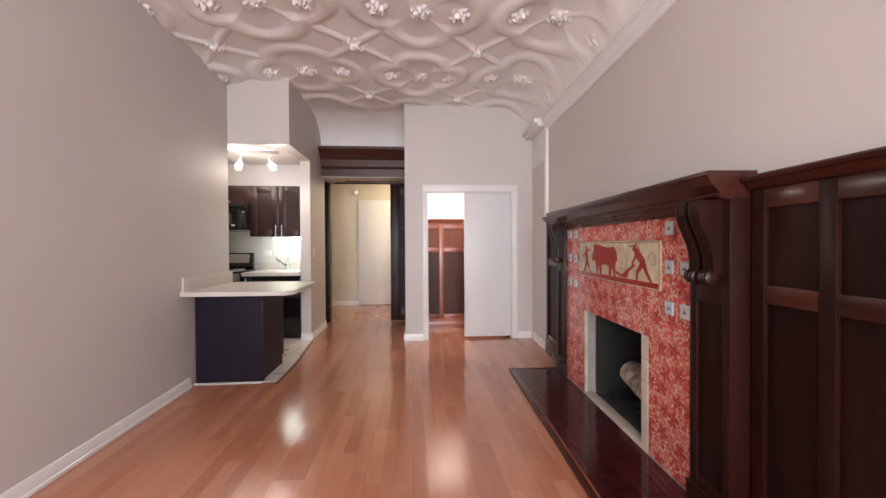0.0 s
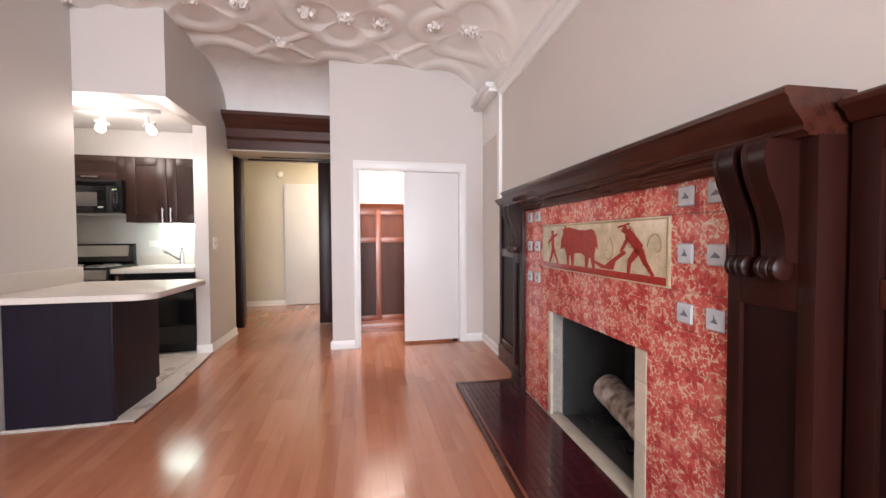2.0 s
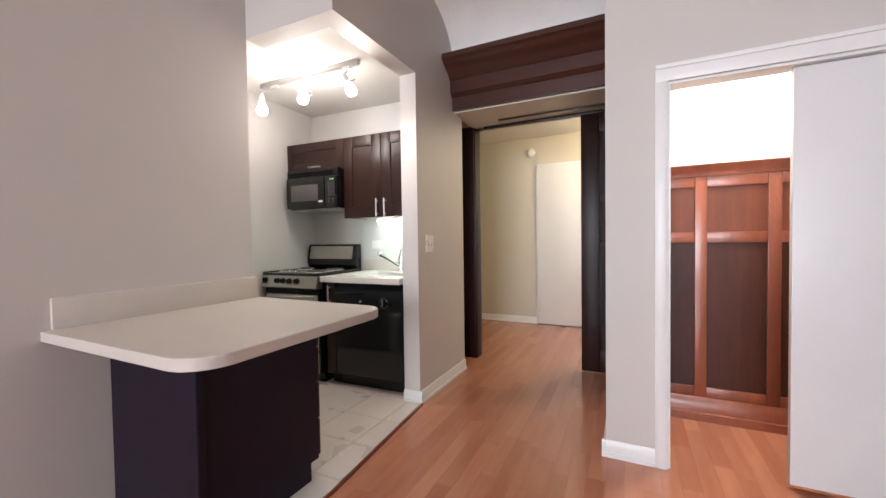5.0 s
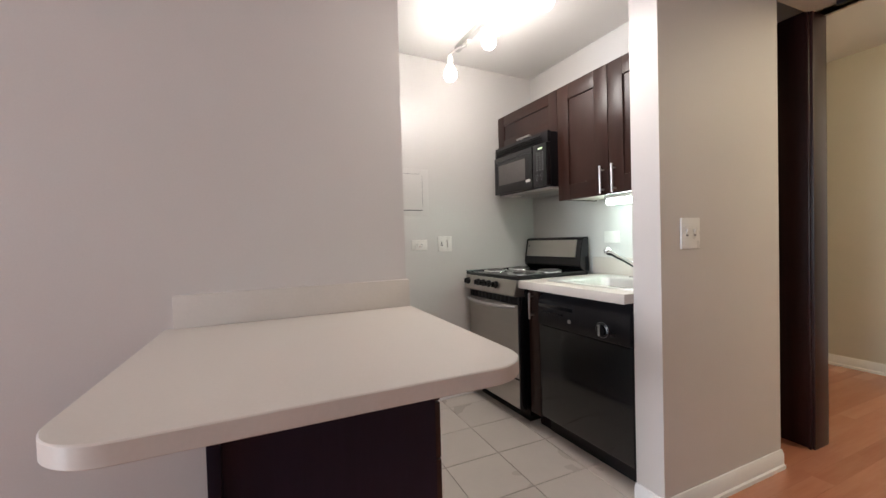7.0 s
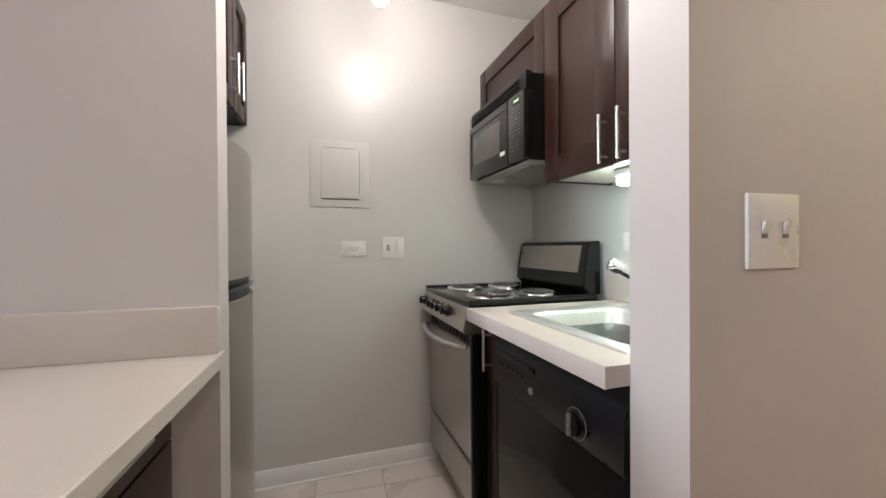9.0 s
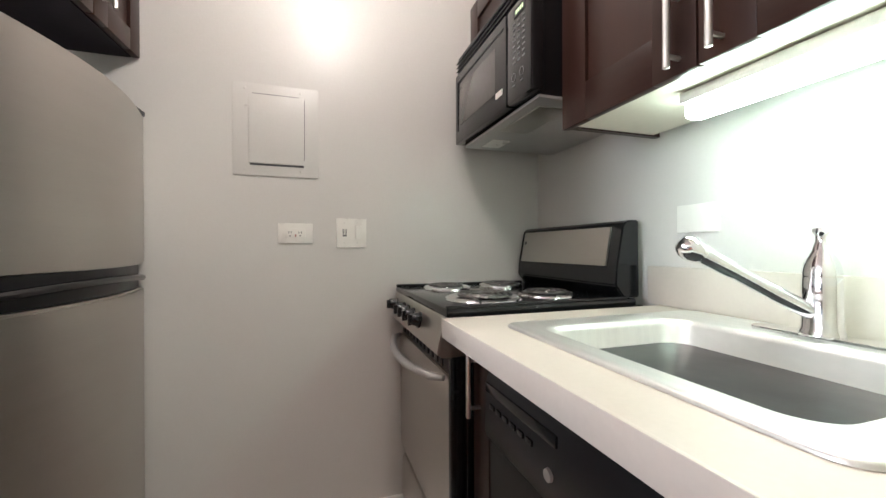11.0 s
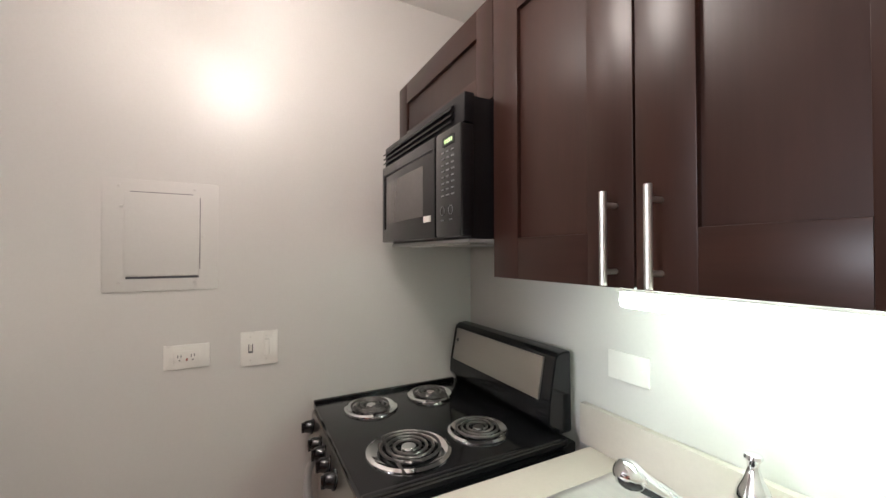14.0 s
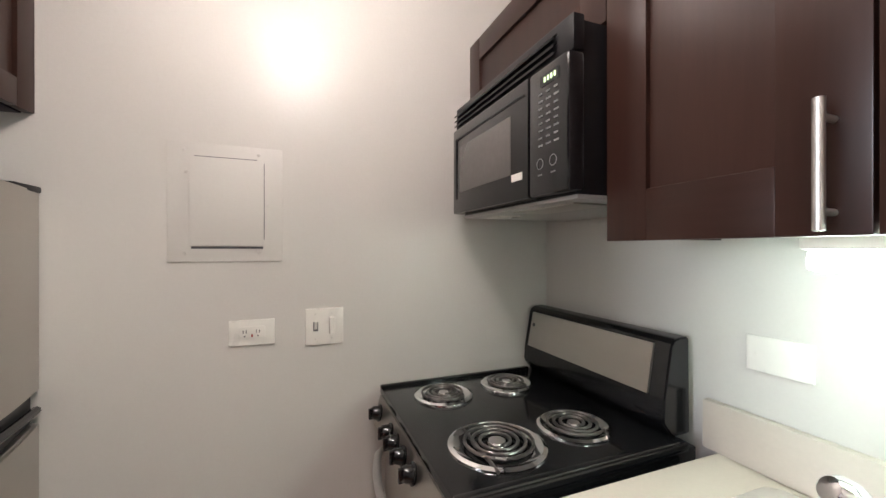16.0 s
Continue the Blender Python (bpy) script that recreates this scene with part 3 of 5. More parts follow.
part("floor_guide", box((2.25, 5.668, 0.002), (2.31, 5.712, 0.028), 0.002), BLACK_MATT, d1, "dark plastic floor guide")
part("hanger_plate", box((2.27, 5.666, 1.928), (2.325, 5.674, 1.945), 0.001), PLATE, d1, "white hanger plate")

# ---- wainscot inside the closet ----
wc = thing("wainscot", (1.75, 6.35, 0), "reddish mahogany panelled wainscot on the closet wall, coloured as lit", "wainscot")
STILES = [(1.00, 1.07), (1.408, 1.474), (1.782, 1.848), (2.15, 2.216), (2.53, 2.60)]
for x0, x1 in STILES:
    part("stile", box((x0, 6.332, 0.147), (x1, 6.358, 1.575), 0.004), RED_WOOD, wc)
for z0, z1 in ((0.147, 0.212), (1.150, 1.217), (1.505, 1.575)):
    for (a, b), (c, d) in zip(STILES, STILES[1:]):
        part("rail", box((b, 6.334, z0), (c, 6.358, z1), 0.003), RED_WOOD, wc)
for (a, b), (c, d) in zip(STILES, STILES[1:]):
    part("upper_panel", box((b, 6.347, 1.217), (c, 6.358, 1.505)), LIT_RED_PANEL, wc)
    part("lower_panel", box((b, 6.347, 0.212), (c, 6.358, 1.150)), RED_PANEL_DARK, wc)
part("cap_moulding", prism([(6.36, 1.575), (6.325, 1.575), (6.322, 1.60), (6.305, 1.625), (6.30, 1.645), (6.36, 1.655)], 0, 1.0, 2.6), RED_WOOD, wc)
part("base_moulding", prism([(6.36, 0), (6.30, 0), (6.30, 0.05), (6.312, 0.055), (6.312, 0.11), (6.325, 0.13), (6.33, 0.147), (6.36, 0.147)], 0, 1.0, 2.6), RED_WOOD, wc)

# ---- the wide doorway to the hall ----
dw = thing("door_casing", (0.27, 7.0, 0), "dark mahogany pocket door casing with heavy lintel", "door casing")
part("jamb", boxes([((-0.62, 6.96, 0), (-0.340, 7.10, 2.30)), ((-0.365, 6.945, 0), (-0.352, 6.96, 2.30))], 0.004), MAHOGANY, dw)
lint = prism([(6.43, 2.296), (6.43, 2.405), (6.415, 2.412), (6.405, 2.43), (6.395, 2.435), (6.395, 2.535), (6.37, 2.55), (6.36, 2.575), (6.30, 2.61), (6.27, 2.635), (6.26, 2.65), (6.235, 2.66), (6.235, 2.70), (6.98, 2.70), (6.98, 2.296)], 0, -0.363, 0.910)
part("lintel", lint, LINTEL_WOOD, dw)
part("soffit", box((-0.363, 6.47, 2.284), (0.91, 7.08, 2.296)), WARM_LIT_PAINT, dw, "cream painted soffit")
part("track", boxes([((-0.05, 6.80, 2.272), (0.91, 6.83, 2.284)), ((-0.25, 6.96, 2.262), (0.91, 6.985, 2.284))], 0.002), BLACK_MATT, dw, "dark sliding door track")
part("upper_lining", box((-0.62, 6.99, 2.284), (0.95, 7.10, 2.75)), WARM_LIT_PAINT, dw, "painted wall above the opening, warm lamp tint in the colour")
pd = thing("pocket_door", (0.75, 6.99, 0), "dark mahogany pocket door slid mostly into the wall", "door")
part("stile", box((0.645, 6.965, 0.012), (0.795, 7.01, 2.268), 0.004), MAHOGANY, pd)
part("stile", box((0.985, 6.965, 0.012), (1.02, 7.01, 2.268), 0.003), MAHOGANY, pd)
for z0, z1 in ((0.012, 0.20), (1.09, 1.15), (1.50, 1.58), (2.10, 2.268)):
    part("rail", box((0.795, 6.967, z0), (0.985, 7.008, z1), 0.003), MAHOGANY, pd)
for z0, z1 in ((0.20, 1.09), (1.15, 1.50), (1.58, 2.10)):
    part("panel", box((0.795, 6.982, z0), (0.985, 6.995, z1)), PANEL_WOOD, pd)
    part("bead", boxes([((0.795, 6.970, z0), (0.807, 6.982, z1)), ((0.807, 6.970, z0), (0.985, 6.982, z0 + 0.012)), ((0.807, 6.970, z1 - 0.012), (0.985, 6.982, z1))], 0.003), MAHOGANY, pd)
part("edge_pull", box((0.641, 6.98, 0.98), (0.646, 6.995, 1.10), 0.001), NICKEL, pd, "small metal edge pull")

hd = structure("door_2", box((-0.115, 8.722, 0.012), (0.66, 8.757, 2.175), 0.003), DOOR_WHITE, "white painted hall door, closed")
for z in (0.28, 1.10, 1.90):
    part("hinge", boxes([((-0.125, 8.714, z - 0.045), (-0.095, 8.723, z + 0.045))], 0.002), PLATE, hd)
structure("trim_hall_door", boxes([((-0.135, 8.742, 0), (-0.119, 8.76, 2.20)), ((0.664, 8.742, 0), (0.69, 8.76, 2.20)), ((-0.135, 8.742, 2.179), (0.69, 8.76, 2.20))], 0.002), WHITE, "thin white painted door frame")
det = thing("smoke_detector", (-0.20, 8.76, 2.37), "round white smoke detector on the hall wall", "smoke detector")
part("base", lathe([(0, 0), (0.062, 0), (0.062, 0.012), (0, 0.012)], (-0.20, 8.759, 2.37), (0, -1, 0)), PLATE, det)
part("cover", lathe([(0.057, 0.012), (0.055, 0.026), (0.04, 0.038), (0, 0.04)], (-0.20, 8.759, 2.37), (0, -1, 0)), PLATE, det)

# ---- fireplace on the right wall ----
fp = thing("fireplace", (-0.1, 1.11, 0), "red floral tiled fireplace with dark carved mahogany mantel", "fireplace", place=RIGHT)
shelf_prof = [(0.0, 1.575), (-0.215, 1.575), (-0.222, 1.568), (-0.222, 1.556), (-0.212, 1.549), (-0.208, 1.542), (-0.206, 1.532), (-0.188, 1.512), (-0.170, 1.492), (-0.162, 1.482), (-0.166, 1.476), (-0.164, 1.468), (-0.150, 1.462), (-0.146, 1.455), (0.0, 1.455)]
part("mantel_shelf", prism(shelf_prof, 1, -0.02, 2.215), LIT_MAHOGANY_Y, fp)
part("lower_moulding", prism([(-0.06, 1.455), (-0.128, 1.455), (-0.130, 1.443), (-0.118, 1.434), (-0.116, 1.426), (-0.120, 1.418), (-0.108, 1.405), (-0.06, 1.405)], 1, 0.236, 1.985), LIT_MAHOGANY_Y, fp)
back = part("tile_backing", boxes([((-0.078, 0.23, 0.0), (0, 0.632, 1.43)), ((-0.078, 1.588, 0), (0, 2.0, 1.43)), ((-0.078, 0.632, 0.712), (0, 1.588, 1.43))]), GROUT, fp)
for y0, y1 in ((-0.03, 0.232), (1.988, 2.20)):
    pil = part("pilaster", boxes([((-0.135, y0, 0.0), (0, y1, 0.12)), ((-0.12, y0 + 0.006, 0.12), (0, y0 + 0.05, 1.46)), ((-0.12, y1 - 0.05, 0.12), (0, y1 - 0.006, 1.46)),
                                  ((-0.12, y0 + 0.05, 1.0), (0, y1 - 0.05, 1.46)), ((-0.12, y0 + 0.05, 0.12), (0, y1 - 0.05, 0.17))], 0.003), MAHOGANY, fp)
    part("recessed_panel", box((-0.105, y0 + 0.05, 0.17), (-0.02, y1 - 0.05, 1.0)), PANEL_WOOD, pil)
    wide = 0.066
    for k in range(2):
        a = (y0 + y1) / 2 + (-0.078, 0.012)[k]
        c = [(-0.12, 1.455), (-0.212, 1.455), (-0.222, 1.435), (-0.222, 1.40), (-0.210, 1.355), (-0.190, 1.31), (-0.168, 1.26), (-0.156, 1.21), (-0.152, 1.165), (-0.155, 1.13), (-0.12, 1.13)]
        strap = prism(c, 1, a + 0.008, a + wide - 0.008)
        inner = [(x - 0.004 if x < -0.13 else x, z) for x, z in c]
        for s in (0.0, 1.0):
            m0 = a + s * (wide - 0.013)
            prism(inner, 1, m0, m0 + 0.013, strap)
        part("corbel", strap, MAHOGANY, pil, angle=30)
        roll = lathe([(0, 0), (0.024, 0), (0.033, 0.006), (0.033, wide * 0.28), (0.027, wide * 0.34), (0.033, wide * 0.40), (0.033, wide * 0.62), (0.027, wide * 0.68), (0.033, wide * 0.74), (0.033, wide - 0.006), (0.024, wide), (0, wide)], (-0.155, a, 1.115), (0, 1, 0), 20)
        part("scroll", roll, MAHOGANY, pil)

hearth = part("hearth", box((-0.575, -0.03, 0.0), (-0.0, 2.19, 0.016)), GROUT, fp)
part("hearth_border", boxes([((-0.60, -0.06, 0.0), (-0.565, 2.225, 0.026)), ((-0.565, 2.19, 0.0), (-0.09, 2.225, 0.026)), ((-0.565, -0.06, 0.0), (-0.09, -0.03, 0.026))], 0.005), LIT_MAHOGANY_Y, fp, "mahogany border strip")
part("hearth_inlay", boxes([((-0.565, -0.03, 0.0), (-0.550, 2.19, 0.0215))], 0.001), RED_WOOD, fp, "thin reddish edge strip")
part("opening_sill", box((-0.098, 0.632, 0.0), (-0.02, 1.588, 0.024), 0.003), CREAM_TILE, fp, "narrow cream sill")

fz = part("frieze", box((-0.099, 0.50, 1.0), (-0.078, 1.665, 1.285), 0.003), FRIEZE_CREAM, fp, "cream frieze with red ploughing scene")
part("ground_band", box((-0.1025, 0.512, 1.008), (-0.0985, 1.653, 1.04), 0.001), FRIEZE_RED, fz)
part("border_line", boxes([((-0.102, 0.506, 1.272), (-0.0985, 1.659, 1.279)), ((-0.102, 0.506, 1.008), (-0.0985, 0.512, 1.272)), ((-0.102, 1.653, 1.008), (-0.0985, 1.659, 1.272))]), FRIEZE_LINE, fz)
ox = [(0.0, 0.10), (0.012, 0.155), (0.03, 0.19), (0.06, 0.206), (0.12, 0.20), (0.20, 0.205), (0.26, 0.215), (0.30, 0.222), (0.335, 0.215), (0.355, 0.235), (0.362, 0.21), (0.395, 0.215), (0.372, 0.195), (0.40, 0.145), (0.405, 0.10), (0.39, 0.09), (0.365, 0.105), (0.35, 0.085), (0.335, 0.06), (0.325, 0.0), (0.305, 0.0), (0.30, 0.05), (0.285, 0.065), (0.27, 0.0), (0.25, 0.0), (0.245, 0.07), (0.16, 0.075), (0.125, 0.06), (0.12, 0.0), (0.10, 0.0), (0.09, 0.045), (0.07, 0.06), (0.05, 0.0), (0.03, 0.0), (0.035, 0.07), (0.015, 0.12)]
part("ox_shape", prism([(0.99 + y, 1.04 + z) for y, z in ox], 0, -0.1025, -0.0985), FRIEZE_RED, fz)
part("plough_shape", prism([(0.86, 1.045), (0.95, 1.045), (1.04, 1.075), (1.03, 1.085), (0.93, 1.062), (0.85, 1.105), (0.775, 1.14), (0.765, 1.128), (0.84, 1.088)], 0, -0.1025, -0.0985), FRIEZE_RED, fz)


def strokes(rows, name):
    """A flat plain figure of a few tapered strokes."""
    bm = bmesh.new()
    for (y0, z0, w0), (y1, z1, w1) in rows:
        d = math.hypot(y1 - y0, z1 - z0)
        ny, nz = -(z1 - z0) / d, (y1 - y0) / d
        prism([(y0 + ny * w0, z0 + nz * w0), (y1 + ny * w1, z1 + nz * w1), (y1 - ny * w1, z1 - nz * w1), (y0 - ny * w0, z0 - nz * w0)], 0, -0.1025, -0.0985, bm)
    part(name, bm, FRIEZE_RED, fz)


strokes([((0.665, 1.145, 0.026), (0.755, 1.225, 0.026)), ((0.755, 1.222, 0.012), (0.785, 1.245, 0.020)), ((0.74, 1.262, 0.004), (0.825, 1.248, 0.004)), ((0.745, 1.205, 0.010), (0.80, 1.135, 0.007)),
         ((0.675, 1.15, 0.020), (0.735, 1.095, 0.013)), ((0.735, 1.10, 0.012), (0.745, 1.04, 0.008)), ((0.665, 1.145, 0.020), (0.635, 1.09, 0.013)), ((0.637, 1.095, 0.012), (0.585, 1.04, 0.007))], "plain_shape")
strokes([((1.50, 1.13, 0.016), (1.515, 1.215, 0.022)), ((1.512, 1.215, 0.010), (1.512, 1.245, 0.015)), ((1.505, 1.205, 0.008), (1.445, 1.225, 0.005)), ((1.52, 1.20, 0.008), (1.575, 1.165, 0.005)),
         ((1.50, 1.135, 0.014), (1.465, 1.085, 0.010)), ((1.465, 1.09, 0.009), (1.435, 1.04, 0.006)), ((1.502, 1.135, 0.014), (1.525, 1.085, 0.010)), ((1.523, 1.09, 0.009), (1.555, 1.04, 0.006))], "plain_shape")
for k in range(7):
    cy, cz, r0 = 0.57 + k * 0.17, 1.16 + 0.03 * math.sin(k * 2.1), 0.055
    pts = [(-0.0995, cy + (r0 - 0.0045 * i) * math.cos(i * 0.5 + k), cz + (r0 - 0.0045 * i) * 1.3 * math.sin(i * 0.5 + k)) for i in range(12)]
    part("vine_line", tube(pts, 0.0028, 5), FRIEZE_LINE, fz)

# firebox with log and grate
for a, b in [((0.0, 0.69, -0.0), (0.46, 0.705, 0.72)), ((0.0, 1.552, 0.0), (0.46, 1.567, 0.72)), ((0.45, 0.705, 0.0), (0.47, 1.552, 0.72)), ((-0.02, 0.70, 0.71), (0.46, 1.56, 0.74)), ((-0.02, 0.705, -0.01), (0.45, 1.552, 0.012))]:
    part("firebox_side", box(a, b), SOOT, fp, "soot-blackened firebox side")
gr = thing("fire_grate", (0.15, 1.1, 0.012), "black iron fire grate in the firebox", "grate", place=RIGHT)
for y in (0.92, 1.06, 1.20, 1.34):
    part("bar", tube([(0.30, y, 0.105), (0.05, y, 0.10), (0.02, y, 0.11), (0.015, y, 0.15)], 0.008, 8), IRON, gr)
for x in (0.06, 0.27):
    part("cross_bar", rod((x, 0.88, 0.092), (x, 1.38, 0.092), 0.008, 8), IRON, gr)
for x, y in ((0.06, 0.91), (0.06, 1.35), (0.27, 0.91), (0.27, 1.35)):
    part("foot", rod((x, y, 0.012), (x, y, 0.09), 0.007, 8), IRON, gr)
lg = thing("fire_log", (0.16, 1.1, 0.12), "pale birch log lying on the fire grate", "log", place=RIGHT)
a0, a1 = Vector((0.20, 1.37, 0.255)), Vector((0.155, 0.91, 0.205))
pts = [a0.lerp(a1, i / 10) + Vector((0.004 * math.sin(i * 1.9), 0, 0.004 * math.cos(i * 2.3))) for i in range(11)]
part("bark", tube(pts, [0.092 + 0.004 * math.sin(i * 1.7) for i in range(11)], 22), BARK, lg)
dv = (a1 - a0).normalized()
part("cut_end", lathe([(0, 0.004), (0.085, 0.003), (0.089, 0)], a1, dv, 22), ASH, lg, "darker sawn end")

# ---- dark panelling beside the fireplace ----


def panelling(y0, y1, stiles, top, label):
    w = thing("wainscot_panelling", (0, (y0 + y1) / 2, 0), label, "wainscot", place=RIGHT)
    part("base_board", box((-0.045, y0, 0), (0, y1, 0.16), 0.004), LIT_MAHOGANY_Y, w)
    part("cap", prism([(0, top), (-0.075, top), (-0.082, top - 0.008), (-0.078, top - 0.022), (-0.060, top - 0.032), (-0.052, top - 0.05), (-0.035, top - 0.06), (0, top - 0.06)], 1, y0, y1), LIT_MAHOGANY_Y, w)
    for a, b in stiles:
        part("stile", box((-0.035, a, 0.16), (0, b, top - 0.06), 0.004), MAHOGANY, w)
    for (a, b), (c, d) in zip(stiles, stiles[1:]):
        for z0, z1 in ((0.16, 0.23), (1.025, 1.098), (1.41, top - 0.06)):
            part("rail", box((-0.033, b, z0), (0, c, z1), 0.003), LIT_MAHOGANY_Y, w)
        for z0, z1 in ((0.23, 1.025), (1.098, 1.41)):
            part("panel", box((-0.017, b, z0), (0, c, z1)), PANEL_WOOD, w)
    return w


panelling(-4.97, -0.034, [(-4.97, -4.91)] + [(-0.37 - 0.44 * k, -0.31 - 0.44 * k) for k in range(9, -1, -1)] + [(-0.094, -0.034)], 1.545, "dark mahogany panelled wainscot with moulded cap")
panelling(2.204, 2.83, [(2.204, 2.27), (2.765, 2.83)], 1.575, "dark mahogany wainscot beside the mantel")

# ---- kitchen: bar counter ----
bc = thing("bar_counter", (-0.5, 4.47, 0.83), "beige laminate bar top with rounded corners on the cabinet", "counter")
top = prism(rounded(-1.0, 4.02, -0.045, 4.962, (0, 0.13, 0.12, 0), 10), 2, 0.826, 0.866)
bmesh.ops.bevel(top, geom=[e for e in top.edges if abs(e.verts[0].co.z - e.verts[1].co.z) < 1e-5], offset=0.0025, segments=1, affect="EDGES")
part("worktop", top, LAMINATE, bc)
part("backsplash", box((-1.0, 4.05, 0.866), (-0.964, 4.955, 0.988), 0.003), LAMINATE, bc)


def bar_handle(p, q, out, parent, r=0.006, inset=0.022, stand=0.03):
    """A straight bar pull on two posts; out is the way it stands off."""
    p, q, o = Vector(p), Vector(q), Vector(out)
    d = (q - p).normalized()
    h = part("handle", rod(p + o * stand, q + o * stand, r, 14, round_end=0.001), NICKEL, parent, "satin nickel bar handle")
    for c in (p + d * inset, q - d * inset):
        part("post", rod(c, c + o * stand, r * 0.75, 10), NICKEL, h)
    return h


def shaker(x0, x1, z0, z1, y, face, parent, thick=0.02, rail=0.092, mat=None, mat_h=None):
    """A cabinet door with frame and sunk panel; face is the y direction that it looks."""
    mat, mat_h = mat or ESPRESSO, mat_h or ESPRESSO_X
    ya, yb = sorted((y, y + face * thick))
    yp = sorted((y, y + face * (thick - 0.010)))
    d = part("door", box((x0 + rail, yp[0], z0 + rail), (x1 - rail, yp[1], z1 - rail)), mat, parent)
    for a, b in ((x0, x0 + rail), (x1 - rail, x1)):
        part("stile", box((a, ya, z0), (b, yb, z1), 0.0018), mat, d)
    for a, b in ((z0, z0 + rail), (z1 - rail, z1)):
        part("rail", box((x0 + rail, ya + 0.0003, a), (x1 - rail, yb - 0.0003, b), 0.0012), mat_h, d)
    return d


bcab = thing("bar_cabinet", (-0.69, 4.5, 0), "dark espresso base cabinet carrying the bar top", "cabinet")
part("body", prism([(4.230, 0.0), (4.775, 0.0), (4.775, 0.10), (4.828, 0.10), (4.828, 0.826), (4.230, 0.826)], 0, -0.972, -0.385), BAR_WOOD, bcab)
part("corner_post", box((-0.392, 4.224, 0.0), (-0.372, 4.254, 0.826), 0.002), BAR_WOOD, bcab)
part("base_strip", box((-0.972, 4.221, 0.0), (-0.392, 4.230, 0.012), 0.002), BLACK_MATT, bcab)
for z0, z1 in ((0.665, 0.812), (0.485, 0.658), (0.300, 0.478), (0.112, 0.293)):
    drw = part("drawer_front", box((-0.968, 4.828, z0), (-0.392, 4.848, z1), 0.002), ESPRESSO_X, bcab)
    bar_handle((-0.79, 4.848, (z0 + z1) / 2), (-0.56, 4.848, (z0 + z1) / 2), (0, 1, 0), drw)

# ---- range ----
X0, X1 = -1.872, -1.272
rg = thing("electric_range", (-1.54, 6.05, 0), "black and stainless electric range with four coil burners", "range", place=RANGE)
part("body", boxes([((X0, 5.80, 0.07), (X1, 6.37, 0.892)), ((X0 + 0.02, 5.84, -0.002), (X1 - 0.02, 6.36, 0.07))], 0.003), BLACK, rg)
ct = part("cooktop", boxes([((X0 - 0.004, 5.742, 0.892), (X1 + 0.014, 6.33, 0.915))], 0.007), BLACK, rg)
for a, b in ((X0 - 0.004, X0 + 0.012), (X1 - 0.002, X1 + 0.014)):
    part("rim", box((a, 5.742, 0.912), (b, 6.30, 0.922), 0.004), BLACK, ct)
bg = part("backguard", prism([(6.315, 0.913), (6.285, 0.95), (6.288, 1.0), (6.312, 1.13), (6.322, 1.143), (6.34, 1.148), (6.372, 1.148), (6.375, 0.913)], 0, X0, X1 - 0.018, bevel=0.004), BLACK, rg)
pl = prism([(6.2835, 1.008), (6.3055, 1.128), (6.311, 1.128), (6.290, 1.008)], 0, X0 + 0.030, X1 - 0.062)
part("steel_panel", pl, STEEL, bg, "brushed steel panel")
part("badge", lathe([(0, 0), (0.007, 0), (0.007, 0.002), (0, 0.002)], (X0 + 0.05, 6.297, 1.085), (0, -1, 0.15), 12), INK, bg)
cp = part("control_panel", prism([(5.742, 0.893), (5.722, 0.80), (5.735, 0.79), (5.80, 0.79), (5.80, 0.893)], 0, X0, X1, bevel=0.003), STEEL, rg)
for f in (0.075, 0.30, 0.405, 0.52, 0.655):
    c = Vector((X0 + (X1 - X0) * f, 5.7335, 0.850))
    n = Vector((0, -0.098, 0.021)).normalized()
    kb = part("knob", lathe([(0, 0), (0.024, 0), (0.025, 0.005), (0.021, 0.008), (0.018, 0.026), (0.015, 0.030), (0, 0.030)], c, n, 20), BLACK, cp)
    part("grip", box((c.x - 0.005, c.y - 0.037, c.z - 0.014), (c.x + 0.005, c.y - 0.024, c.z + 0.018), 0.002), BLACK, kb)
part("vent_strip", boxes([((X0 + 0.004, 5.768, 0.735), (X1 - 0.004, 5.80, 0.788))] + [((X0 + 0.03 + k * 0.045, 5.764, 0.742), (X0 + 0.06 + k * 0.045, 5.77, 0.78)) for k in range(11)], 0.002), BLACK_MATT, rg)
od = part("oven_door", prism([(5.80, 0.275), (5.768, 0.275), (5.760, 0.30), (5.758, 0.70), (5.765, 0.732), (5.80, 0.735)], 0, X0 + 0.003, X1 - 0.018, bevel=0.003), STEEL, rg)
part("edge_trim", box((X1 - 0.018, 5.757, 0.09), (X1 - 0.002, 5.80, 0.79), 0.003), BLACK, rg)
hp = [(X0 + 0.02 + (X1 - X0 - 0.06) * i / 16, 5.752 - 0.062 * math.sin(math.pi * i / 16) ** 0.5, 0.728 - 0.008 * math.sin(math.pi * i / 16)) for i in range(17)]
part("door_handle", tube(hp, [0.008] + [0.0125] * 15 + [0.008], 12), SILVER_PLASTIC, od, "grey bowed handle")
part("drawer", prism([(5.80, 0.085), (5.770, 0.085), (5.762, 0.10), (5.764, 0.235), (5.772, 0.255), (5.80, 0.255)], 0, X0 + 0.003, X1 - 0.018, bevel=0.003), STEEL, rg)
part("drawer_gap", box((X0 + 0.004, 5.782, 0.253), (X1 - 0.02, 5.80, 0.278)), BLACK_MATT, rg)


